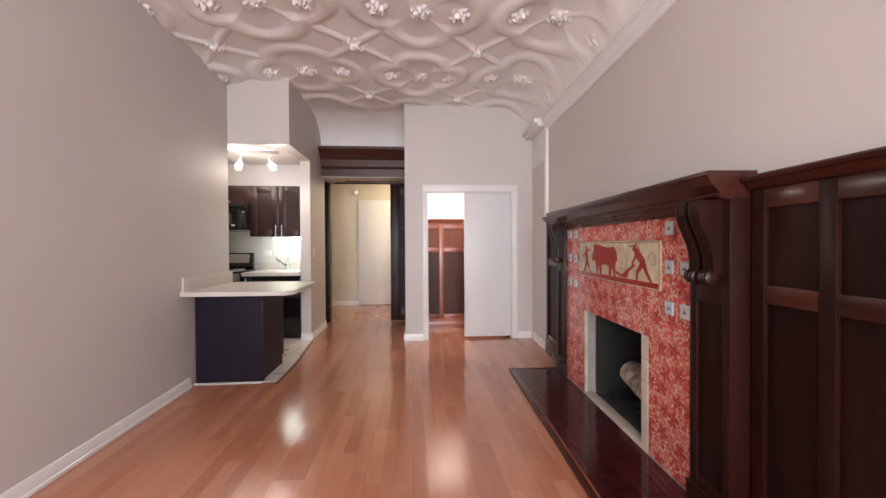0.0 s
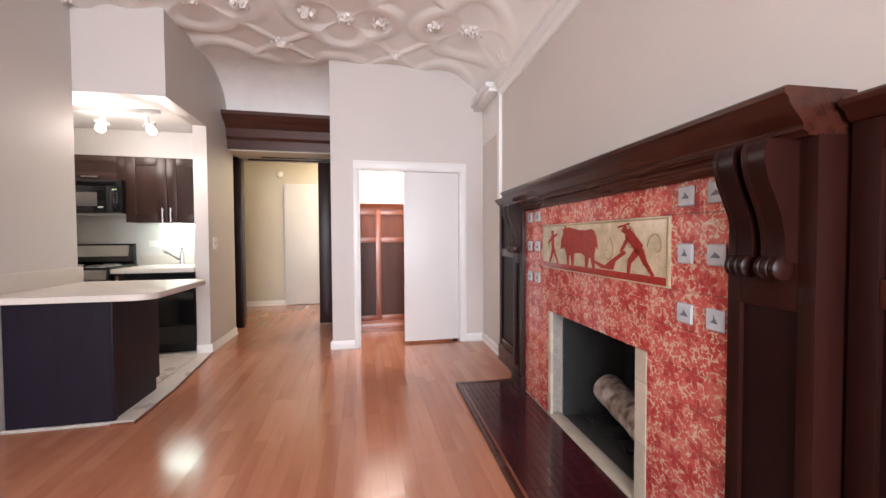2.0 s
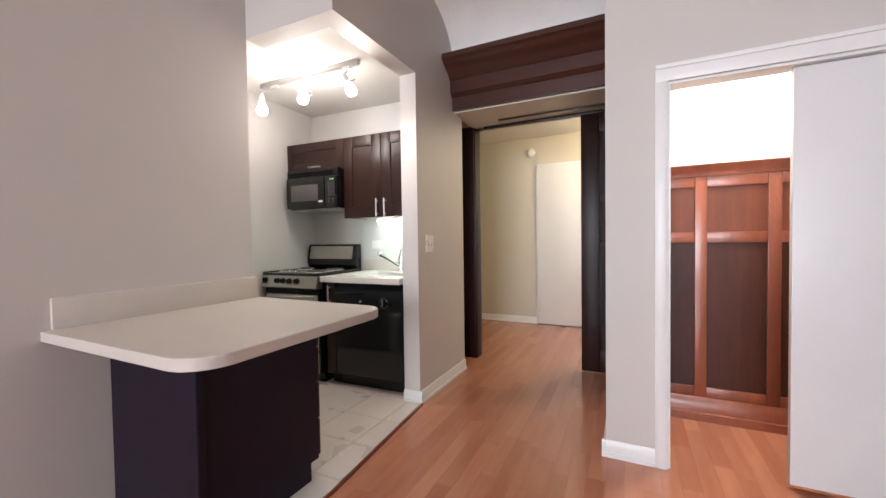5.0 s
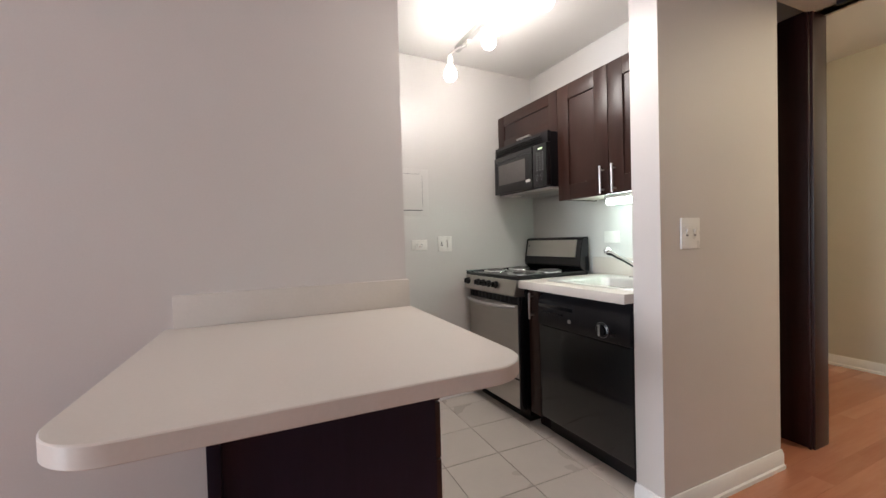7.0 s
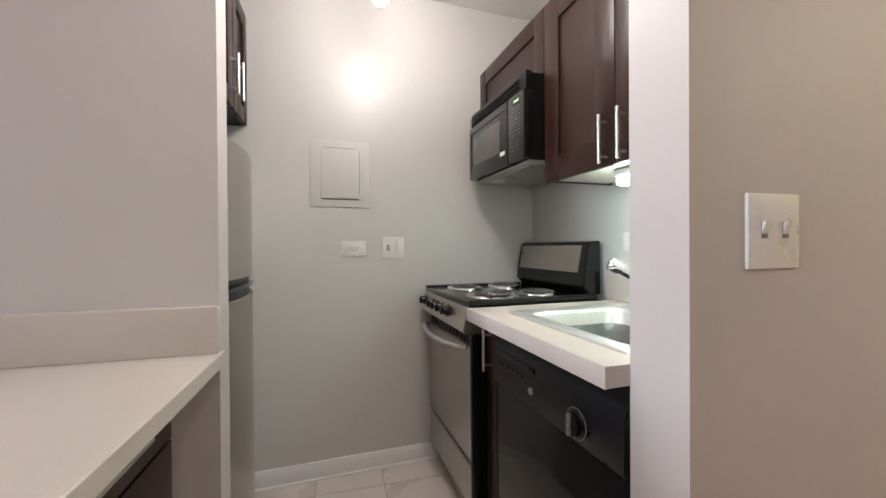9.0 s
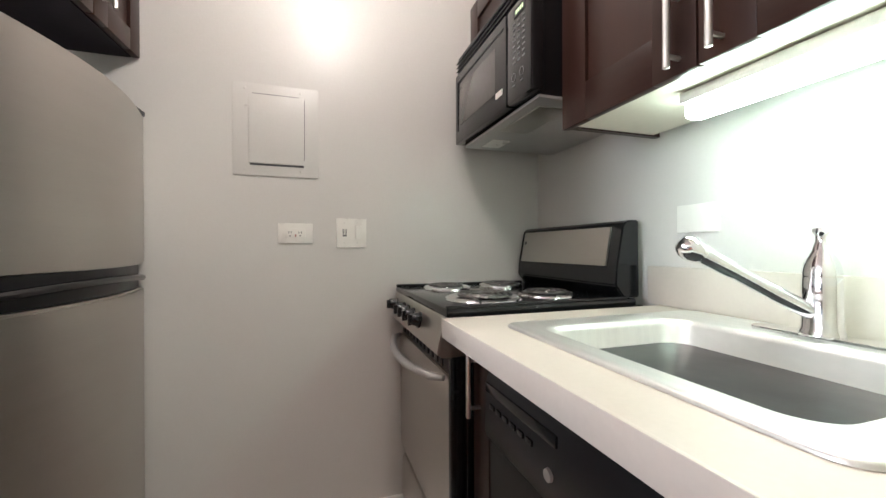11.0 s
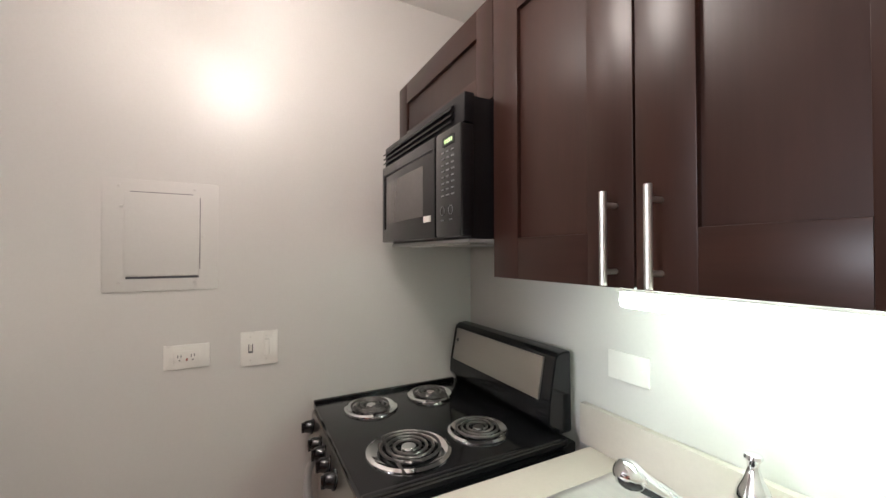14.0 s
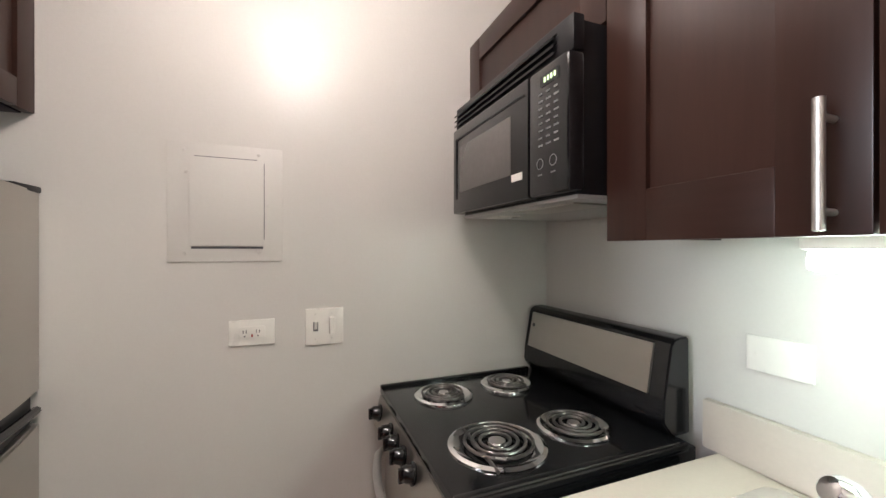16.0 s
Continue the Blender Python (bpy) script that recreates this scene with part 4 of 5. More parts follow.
def burner(cx, cy, r):
    z = 0.914
    pan = part("drip_pan", lathe([(r * 0.22, -0.006), (r * 0.60, -0.004), (r * 0.84, 0.005), (r * 0.92, 0.010), (r, 0.006), (r * 1.01, 0.001), (r * 0.9, 0.0)], (cx, cy, z), (0, 0, 1), 36), CHROME, ct, "chrome drip pan")
    turns, pts = 3.6 if r > 0.1 else 3.1, []
    for i in range(int(turns * 22) + 1):
        a = 2 * math.pi * i / 22
        rad = r * 0.24 + (r * 0.80 - r * 0.24) * i / (turns * 22)
        pts.append((cx + rad * math.cos(a), cy + rad * math.sin(a), z + 0.014))
    pts.append((cx + r * 0.9, pts[-1][1] - 0.005, z + 0.006))
    part("coil", tube(pts, 0.0040, 8), COIL, pan, "dark spiral heating coil")
    part("hub", lathe([(0, 0.010), (r * 0.17, 0.010), (r * 0.2, 0.005), (r * 0.2, 0.0)], (cx, cy, z + 0.004), (0, 0, 1), 20), CHROME, pan)


burner(-1.728, 5.905, 0.088)
burner(-1.745, 6.135, 0.084)
burner(-1.408, 5.908, 0.112)
burner(-1.418, 6.132, 0.090)

# ---- base units, worktop and sink ----
fl = thing("filler_cabinet", (-1.21, 6.0, 0), "narrow espresso cabinet between range and dishwasher", "cabinet", place=RUN)
part("body", boxes([((-1.248, 5.815, 0.10), (-1.156, 6.37, 0.868)), ((-1.248, 5.87, 0), (-1.156, 6.37, 0.10))]), BAR_WOOD, fl)
fd = part("door", box((-1.246, 5.797, 0.105), (-1.158, 5.815, 0.855), 0.002), ESPRESSO, fl)
bar_handle((-1.205, 5.797, 0.68), (-1.205, 5.797, 0.835), (0, -1, 0), fd)

dwm = thing("dishwasher", (-0.865, 6.1, 0), "black built-in dishwasher under the worktop", "dishwasher", place=RUN)
part("tub", box((-1.152, 5.84, 0.10), (-0.535, 6.36, 0.86)), BLACK_MATT, dwm)
part("door", prism([(5.84, 0.115), (5.802, 0.115), (5.796, 0.13), (5.796, 0.645), (5.802, 0.655), (5.84, 0.655)], 0, -1.150, -0.533, bevel=0.003), BLACK, dwm)
cpn = part("control_panel", prism([(5.84, 0.66), (5.79, 0.66), (5.782, 0.672), (5.786, 0.79), (5.80, 0.82), (5.84, 0.845)], 0, -1.150, -0.533, bevel=0.004), BLACK_MATT, dwm)
part("vent_slot", boxes([((-1.14, 5.781, 0.765), (-0.88, 5.79, 0.785))], 0.003), BLACK, cpn)
part("button", lathe([(0, 0), (0.011, 0), (0.010, 0.005), (0, 0.006)], (-0.90, 5.7835, 0.715), (0, -1, 0), 16), SILVER_PLASTIC, cpn, "round silver button")
dial = part("dial", lathe([(0, 0), (0.038, 0), (0.036, 0.006), (0.028, 0.010), (0.026, 0.022), (0, 0.024)], (-0.685, 5.7835, 0.715), (0, -1, 0), 24), BLACK, cpn)
part("dial_ring", tube([(-0.685 + 0.037 * math.cos(a), 5.778, 0.715 + 0.037 * math.sin(a)) for a in (2 * math.pi * k / 28 for k in range(28))], 0.0015, 6, closed=True), PALE_INK, dial)
part("pointer", box((-0.688, 5.752, 0.69), (-0.682, 5.762, 0.742), 0.001), SILVER_PLASTIC, dial)
part("key_row", boxes([((-1.12 + k * 0.03, 5.7805, 0.735), (-1.10 + k * 0.03, 5.785, 0.745)) for k in range(6)], 0.001), BLACK, cpn)
part("kick_plate", box((-1.150, 5.865, 0.0), (-0.530, 5.885, 0.11), 0.002), BLACK_MATT, dwm)

wt = thing("sink_worktop", (-0.885, 6.05, 0.868), "beige laminate worktop with splashback round the sink", "worktop", place=RUN)
HX0, HX1, HY0, HY1 = -1.075, -0.545, 5.855, 6.33
for a, b in (((-1.234, 5.715, 0.868), (HX0, 6.385, 0.910)), ((HX1, 5.715, 0.868), (-0.506, 6.385, 0.910)), ((HX0, 5.715, 0.868), (HX1, HY0, 0.910)), ((HX0, HY1, 0.868), (HX1, 6.385, 0.910))):
    part("slab", box(a, b), LAMINATE, wt)
part("front_edge", box((-1.235, 5.711, 0.866), (-0.5065, 5.717, 0.9105), 0.0015), LAMINATE, wt)
part("splashback", box((-1.268, 6.362, 0.911), (-0.490, 6.384, 1.022), 0.003), LAMINATE, wt)
part("side_splash", box((-0.522, 5.79, 0.911), (-0.506, 6.361, 1.012), 0.003), LAMINATE, wt)


def loft(loops):
    bm = bmesh.new()
    rings = [[bm.verts.new((x, y, z)) for x, y in pts] for pts, z in loops]
    n = len(rings[0])
    for a, b in zip(rings, rings[1:]):
        for i in range(n):
            bm.faces.new((a[i], a[(i + 1) % n], b[(i + 1) % n], b[i]))
    bm.faces.new(rings[-1])
    return bm


def ring(x0, y0, x1, y1, r):
    return rounded(x0, y0, x1, y1, (r,) * 4, 8)


sk = thing("kitchen_sink", (-0.84, 6.09, 0.91), "stainless steel drop-in sink with one deep bowl", "sink", place=SINK)
bowl = loft([(ring(-1.10, 5.828, -0.520, 6.356, 0.035), 0.9105), (ring(-1.10, 5.828, -0.520, 6.356, 0.035), 0.914), (ring(-1.096, 5.832, -0.524, 6.352, 0.033), 0.917),
             (ring(-1.08, 5.848, -0.540, 6.336, 0.03), 0.917), (ring(-1.074, 5.854, -0.546, 6.330, 0.03), 0.9145), (ring(-1.05, 5.878, -0.570, 6.252, 0.05), 0.9145),
             (ring(-1.042, 5.886, -0.578, 6.244, 0.05), 0.910), (ring(-1.038, 5.890, -0.582, 6.240, 0.05), 0.900), (ring(-1.026, 5.902, -0.594, 6.228, 0.055), 0.775),
             (ring(-1.012, 5.916, -0.608, 6.214, 0.06), 0.752), (ring(-0.98, 5.946, -0.640, 6.184, 0.06), 0.744), (ring(-0.855, 6.03, -0.765, 6.10, 0.03), 0.741)])
part("bowl", bowl, SINK_STEEL, sk, angle=60)
part("drain", lathe([(0.05, 0.0), (0.052, 0.003), (0.044, 0.004), (0.038, 0.0), (0, -0.001)], (-0.81, 6.065, 0.7425), (0, 0, 1), 28), CHROME, sk, "chrome drain ring")

fa = thing("kitchen_faucet", (-0.815, 6.30, 0.915), "chrome pull-out kitchen faucet beside the sink", "faucet", place=SINK)
part("base_plate", prism(rounded(-0.905, 6.268, -0.675, 6.325, (0.027,) * 4, 8), 2, 0.9145, 0.922, bevel=0.002), CHROME, fa)
fb2 = part("body", lathe([(0, 0.92), (0.031, 0.92), (0.0315, 0.928), (0.028, 0.935), (0.027, 0.99), (0.0275, 0.995), (0.027, 1.02), (0.024, 1.035), (0, 1.038)], (-0.790, 6.288, 0), (0, 0, 1), 28), CHROME, fa)
part("lever", lathe([(0.026, 1.02), (0.027, 1.03), (0.023, 1.05), (0.014, 1.068), (0.0085, 1.085), (0.0085, 1.095), (0.014, 1.102), (0.013, 1.108), (0, 1.110)], (-0.790, 6.288, 0), (0, 0, 1), 28), CHROME, fa)
s0, s1 = Vector((-0.796, 6.27, 0.962)), Vector((-0.888, 6.105, 1.074))
sp = part("spout", tube([s0, s0.lerp(s1, 0.3), s0.lerp(s1, 0.32), s0.lerp(s1, 0.62), s0.lerp(s1, 0.64), s0.lerp(s1, 0.9)], [0.014, 0.0145, 0.0135, 0.0135, 0.0155, 0.0165], 16), CHROME, fa)
hd0 = s0.lerp(s1, 0.88)
part("spray_head", lathe([(0, -0.004), (0.014, -0.002), (0.0205, 0.010), (0.0235, 0.024), (0.0215, 0.037), (0.015, 0.046), (0, 0.050)], hd0, s1 - s0, 22), CHROME, sp)
part("nozzle", lathe([(0.013, 0), (0.0145, 0.012), (0.013, 0.020), (0, 0.020)], hd0 + (s1 - s0).normalized() * 0.024, (-0.15, -0.35, -0.92), 18), BLACK_MATT, sp, "dark nozzle face")

# ---- microwave ----
MX0, MX1, MZ0, MZ1, MY = -1.767, -1.196, 1.472, 1.822, 5.935
mw = thing("microwave_oven", (-1.475, 6.16, 1.472), "black over-range microwave under the wall cabinet", "microwave", place=OVEN)
part("body", box((MX0 + 0.004, 5.975, MZ0), (MX1 - 0.016, 6.384, MZ1), 0.004), BLACK_MATT, mw)
ven = part("vent_grille", boxes([((MX0, MY + 0.012, MZ1 - 0.072), (MX1, 5.975, MZ1))], 0.005), BLACK_MATT, mw)
for k in range(3):
    part("louvre", prism([(MY + 0.002, MZ1 - 0.026 - k * 0.016), (MY + 0.013, MZ1 - 0.016 - k * 0.016), (MY + 0.013, MZ1 - 0.022 - k * 0.016), (MY + 0.004, MZ1 - 0.030 - k * 0.016)], 0, MX0 + 0.006, MX1 - 0.05), BLACK, ven)
dr = part("door", box((MX0, MY, MZ0 + 0.006), (-1.333, 5.975, MZ1 - 0.074), 0.006), BLACK, mw)
part("window", box((-1.712, MY - 0.0015, 1.542), (-1.405, MY + 0.002, 1.685), 0.001), DARK_GLASS, dr, "grey screened window")
part("window_frame", boxes([((-1.742, MY - 0.002, 1.712), (-1.345, MY + 0.002, 1.716)), ((-1.742, MY - 0.002, 1.524), (-1.738, MY + 0.002, 1.712))]), BLACK_MATT, dr)
part("sticker", box((-1.40, MY - 0.002, 1.524), (-1.355, MY + 0.001, 1.541)), PLATE, dr, "small white sticker")
cpm = part("control_panel", box((-1.330, MY + 0.001, MZ0 + 0.006), (MX1, 5.975, MZ1 - 0.074), 0.008), BLACK, mw)
part("display", box((-1.285, MY - 0.0008, 1.706), (-1.225, MY + 0.002, 1.728)), BLACK_MATT, cpm)
part("display_digits", boxes([((-1.272 + k * 0.011, MY - 0.0016, 1.712), (-1.266 + k * 0.011, MY, 1.722)) for k in range(4)]), CLOCK_GREEN, cpm, "green clock digits")
keys = []
for r in range(8):
    for c in range(3):
        keys.append(((-1.292 + c * 0.026, MY - 0.0006, 1.690 - r * 0.0155), (-1.280 + c * 0.026 + 0.003 * (r % 2), MY + 0.002, 1.6935 - r * 0.0155)))
part("key_markings", boxes(keys), PALE_INK, cpm)
for cx in (-1.287, -1.243):
    part("round_key", tube([(cx + 0.011 * math.cos(a), MY, 1.545 + 0.011 * math.sin(a)) for a in (2 * math.pi * k / 20 for k in range(20))], 0.0009, 5, closed=True), PALE_INK, cpm)
part("key_marking_low", boxes([((-1.294, MY - 0.0006, 1.520), (-1.280, MY + 0.002, 1.523)), ((-1.250, MY - 0.0006, 1.520), (-1.236, MY + 0.002, 1.523))]), PALE_INK, cpm)
und = part("underside_plate", box((MX0 + 0.02, 5.965, MZ0 - 0.008), (MX1 - 0.01, 6.38, MZ0 + 0.001), 0.003), SILVER_PLASTIC, mw, "grey metal underside")
part("grease_filter", box((-1.50, 6.00, MZ0 - 0.0115), (-1.26, 6.10, MZ0 - 0.007), 0.001), STEEL, und)
part("lamp_lens", box((-1.70, 6.02, MZ0 - 0.011), (-1.60, 6.09, MZ0 - 0.007), 0.001), PLATE, und)

# ---- wall cabinets ----
uc = thing("wall_cabinet", (-0.88, 6.23, 1.39), "dark espresso two-door wall cabinet above the sink", "cabinet", "kitchen wall cabinets", place=CABS)
part("body", boxes([((-1.226, 6.090, 1.392), (-1.208, 6.384, 2.088)), ((-0.510, 6.090, 1.392), (-0.492, 6.384, 2.088)), ((-1.208, 6.090, 2.07), (-0.510, 6.384, 2.088)), ((-1.208, 6.36, 1.41), (-0.510, 6.384, 2.07))]), ESPRESSO, uc)
part("floor_panel", box((-1.208, 6.090, 1.396), (-0.510, 6.36, 1.412)), INSIDE, uc, "pale cabinet underside")
for x0, x1, hx in ((-1.226, -0.845, -0.878), (-0.841, -0.494, -0.800)):
    d = shaker(x0, x1, 1.388, 2.090, 6.090, -1, uc)
    bar_handle((hx, 6.070, 1.393), (hx, 6.070, 1.545), (0, -1, 0), d)
uf = thing("under_cabinet_light", (-0.80, 6.22, 1.35), "lit white fluorescent strip under the wall cabinet", "light fixture", place=CABS)
part("housing", boxes([((-0.958, 6.165, 1.372), (-0.531, 6.275, 1.394))], 0.003), PLATE, uf)
part("diffuser", box((-0.956, 6.172, 1.340), (-0.533, 6.218, 1.373), 0.012), TUBE, uf, "glowing diffuser")

um = thing("wall_cabinet", (-1.53, 6.23, 1.83), "dark espresso short wall cabinet above the microwave", "cabinet", "kitchen wall cabinets", place=CABS)
part("body", box((-1.872, 6.090, 1.828), (-1.230, 6.384, 2.088)), ESPRESSO, um)
d = shaker(-1.872, -1.229, 1.832, 2.090, 6.090, -1, um, rail=0.075)
bar_handle((-1.60, 6.070, 1.862), (-1.46, 6.070, 1.862), (0, -1, 0), d)

ul = thing("wall_cabinet", (-1.5, 4.6, 1.70), "dark espresso wall cabinet above the refrigerator", "cabinet", "kitchen wall cabinets")
part("body", box((-1.812, 4.50, 1.702), (-1.12, 4.838, 2.20)), ESPRESSO, ul)
part("floor_panel", box((-1.80, 4.51, 1.698), (-1.13, 4.835, 1.703)), BAR_WOOD, ul)
for x0, x1, hx in ((-1.812, -1.559, -1.597), (-1.555, -1.30, -1.518)):
    d = shaker(x0, x1, 1.70, 2.20, 4.838, 1, ul, rail=0.065)
    bar_handle((hx, 4.858, 1.742), (hx, 4.858, 1.90), (0, 1, 0), d)
part("filler", box((-1.297, 4.838, 1.70), (-1.12, 4.855, 2.20), 0.002), ESPRESSO, ul)

# ---- refrigerator ----
fr = thing("refrigerator", (-1.47, 4.5, 0), "stainless two-door refrigerator with curved front, closed", "refrigerator", place=Matrix.Translation((0, 0.012, 0)))
part("body", boxes([((-1.79, 4.12, 0.03), (-1.15, 4.79, 1.505)), ((-1.77, 4.2, 0.0), (-1.17, 4.7, 0.03))], 0.004), SILVER_PLASTIC, fr)


def bowed(z0, z1, name, mat):
    arc = [(-1.797 + 0.654 * i / 14, 4.858 + 0.052 * math.sin(math.pi * i / 14)) for i in range(15)]
    bm = prism([(-1.797, 4.795)] + arc + [(-1.143, 4.795)], 2, z0, z1)
    bmesh.ops.bevel(bm, geom=[e for e in bm.edges if abs(e.verts[0].co.z - e.verts[1].co.z) < 1e-5], offset=0.006, segments=2, affect="EDGES")
    return part(name, bm, mat, fr)


bowed(1.028, 1.512, "freezer_door", STEEL)
bowed(0.075, 0.955, "lower_door", STEEL)
arc = [(-1.79 + 0.64 * i / 14, 4.846 + 0.050 * math.sin(math.pi * i / 14)) for i in range(15)]
part("handle_recess", prism([(-1.79, 4.795)] + arc + [(-1.15, 4.795)], 2, 0.957, 1.026), BLACK_MATT, fr, "black handle recess")
part("handle_lip", tube([(x, y + 0.010, 0.985 + 0.012 * math.sin(math.pi * i / 14)) for i, (x, y) in enumerate(arc)], 0.010, 8), BLACK, fr, "black curved grip")
part("kick_grille", box((-1.78, 4.80, 0.01), (-1.16, 4.84, 0.07), 0.003), BLACK_MATT, fr)
part("hinge_cover", box((-1.795, 4.77, 1.506), (-1.70, 4.865, 1.522), 0.004), BLACK_MATT, fr)

# ---- plates and the meter door on the kitchen wall ----
WX = 0.0


def on_wall(p0, p1, z0, z1, t, bevel=0.002, off=0.0):
    return box((WX + off, p0, z0), (WX + off + t, p1, z1), bevel)


ep = thing("breaker_panel", (WX, -0.1300, 1.5), "painted-over metal breaker panel cover on the wall", "electrical panel", place=KWALL)
part("frame", on_wall(-0.2730, 0.0120, 1.337, 1.664, 0.0045, 0.0015), KITCHEN_PAINT, ep)
part("door", on_wall(-0.2220, -0.0390, 1.381, 1.626, 0.005, 0.0015, 0.0048), KITCHEN_PAINT, ep)
# Dark joint lines; the wider bottom strip paints the door flap's shadow.
part("gap_and_shadow", boxes([((WX + 0.0046, -0.2180, 1.373), (WX + 0.0052, -0.0390, 1.3795)), ((WX + 0.0046, -0.0375, 1.40), (WX + 0.0052, -0.0355, 1.62)), ((WX + 0.0046, -0.2100, 1.6275), (WX + 0.0052, -0.0550, 1.6295))]), INK, ep, "thin dark lines round the door, the bottom one a painted shadow")
for y, z in ((-0.2350, 1.645), (-0.0500, 1.645), (-0.2350, 1.36), (-0.0500, 1.36), (-0.2300, 1.585), (-0.0280, 1.50)):
    part("screw", lathe([(0, 0.003), (0.0045, 0.002), (0.005, 0)], (WX + 0.0045, y, z), (1, 0, 0), 10), KITCHEN_PAINT, ep)

ot = thing("wall_outlet", (WX, -0.0680, 1.132), "white double socket outlet on the kitchen wall", "outlet", place=KWALL)
part("cover_plate", on_wall(-0.1280, -0.0090, 1.096, 1.169, 0.006, 0.0025), PLATE, ot)
part("socket_block", on_wall(-0.1020, -0.0340, 1.116, 1.150, 0.003, 0.001, 0.006), PLATE, ot)
part("slots", boxes([((WX + 0.009, y + dy, z0), (WX + 0.0095, y + dy + 0.0022, z0 + 0.009)) for y in (-0.0920, -0.0580) for dy in (0, 0.008) for z0 in (1.131,)] + [((WX + 0.009, y, 1.121), (WX + 0.0095, y + 0.004, 1.125)) for y in (-0.0890, -0.0550)]), INK, ot)
part("indicator", on_wall(-0.0700, -0.0660, 1.120, 1.128, 0.001, 0, 0.009), FRIEZE_RED, ot, "small red test key")

sw = thing("light_switch", (WX, 0.1320, 1.136), "white two-gang plate with toggle and dimmer", "switch", "light switches", place=KWALL)
part("cover_plate", on_wall(0.0760, 0.1880, 1.080, 1.191, 0.006, 0.0025), PLATE, sw)
part("toggle", prism([(WX + 0.006, 1.126), (WX + 0.006, 1.146), (WX + 0.016, 1.156), (WX + 0.018, 1.150)], 1, 0.1020, 0.1100), PLATE, sw)
part("toggle_slot", on_wall(0.0990, 0.1130, 1.122, 1.150, 0.0008, 0, 0.006), INK, sw)
part("dimmer_paddle", on_wall(0.1450, 0.1620, 1.112, 1.164, 0.012, 0.003, 0.006), PLATE, sw)
for y in (0.1050, 0.1530):
    for z in (1.098, 1.174):
        part("screw", lathe([(0, 0.001), (0.0028, 0.001), (0.003, 0)], (WX + 0.006, y, z), (1, 0, 0), 8), NICKEL, sw)

ps = thing("light_switch", (-0.344, 5.975, 1.16), "white two-gang switch plate on the partition wall", "switch", "light switches")
part("cover_plate", box((-0.344, 5.916, 1.098), (-0.337, 6.034, 1.226), 0.0025), PLATE, ps)
for y in (5.951, 6.0):
    part("toggle", prism([(-0.337, 1.155), (-0.337, 1.175), (-0.331, 1.180), (-0.330, 1.176)], 1, y - 0.006, y + 0.006), PLATE, ps)
    part("toggle_slot", box((-0.337, y - 0.007, 1.150), (-0.3363, y + 0.007, 1.178)), PALE_INK, ps)
    for z in (1.125, 1.198):
        part("screw", lathe([(0, 0.001), (0.0028, 0.001), (0.003, 0)], (-0.337, y, z), (1, 0, 0), 8), PLATE, ps)

bp = thing("blank_plate", (-1.118, 6.385, 1.15), "white blank cover plate above the splashback", "cover plate", place=PLATES)
part("cover", box((-1.177, 6.378, 1.116), (-1.060, 6.385, 1.190), 0.0025), PLATE, bp)
for x in (-1.16, -1.077):
    part("screw", lathe([(0, 0.001), (0.0028, 0.001), (0.003, 0)], (x, 6.378, 1.153), (0, -1, 0), 8), PLATE, bp)

# ---- track lights ----
tk = thing("track_light", (-1.14, 5.56, 2.42), "white ceiling track with three lit lamp heads", "track light")
part("track", box((-1.62, 5.543, 2.414), (-0.66, 5.577, 2.449), 0.003), SILVER_PLASTIC, tk)
part("feed_canopy", lathe([(0, 0), (0.06, 0), (0.06, 0.012), (0.04, 0.022), (0, 0.022)], (-1.14, 5.56, 2.449), (0, 0, -1), 28), PLATE, tk)
for x, y, z, aim in ((-1.475, 5.437, 2.295, (0.02, 0.0, -1)), (-1.12, 5.53, 2.345, (-0.1, -0.15, -0.9)), (-0.76, 5.53, 2.345, (0.1, 0.5, -0.75))):
    hd1 = part("adapter", boxes([((x - 0.03, 5.545, 2.40), (x + 0.03, 5.575, 2.416))], 0.003), PLATE, tk)
    part("stem", tube([(x, 5.56, 2.402), (x, 5.56, 2.385), (x, (y + 5.56) / 2, 2.365), (x, y, z + 0.02), (x, y, z)], 0.006, 10), NICKEL, hd1)
    a = Vector(aim).normalized()
    c = Vector((x, y, z))
    part("socket", lathe([(0, -0.012), (0.012, -0.012), (0.018, 0.0), (0.02, 0.03), (0.017, 0.042)], c, a, 20), PLATE, hd1)
    part("bulb", lathe([(0.014, 0.040), (0.018, 0.052), (0.030, 0.072), (0.0385, 0.094), (0.040, 0.108), (0.036, 0.126), (0.024, 0.140), (0, 0.147)], c, a, 24), BULB if x < -1.4 else SHADED_BULB, hd1, "glowing bulb")
    if x > -1.4:
        q0 = Vector((0, 0, 1)).rotation_difference(a).to_matrix()
        part("gimbal_ring", tube([c + a * 0.05 + q0 @ Vector((0.055 * math.cos(q), 0.055 * math.sin(q), 0)) for q in (2 * math.pi * k / 28 for k in range(28))], 0.004, 6, closed=True), SILVER_PLASTIC, hd1)

# ---- floors, tiles and other pieces ----


def piece_mesh(name, a, b, bevel, mat):
    me = mesh_of(box(a, b), name, mat)
    if bevel:
        bm = bmesh.new()
        bm.from_mesh(me)
        up = [e for e in bm.edges if all(abs(v.co.z - max(a[2], b[2])) < 1e-6 for v in e.verts)] if bevel > 0 else bm.edges[:]
        bmesh.ops.bevel(bm, geom=up, offset=abs(bevel), segments=1, affect="EDGES")
        bm.to_mesh(me)
        bm.free()
        for p in me.polygons:
            p.use_smooth = False
    return me


def piece(name, me, parent, m):
    ob = new(name, me)
    ob.parent = parent
    ob.matrix_basis = m
    return ob


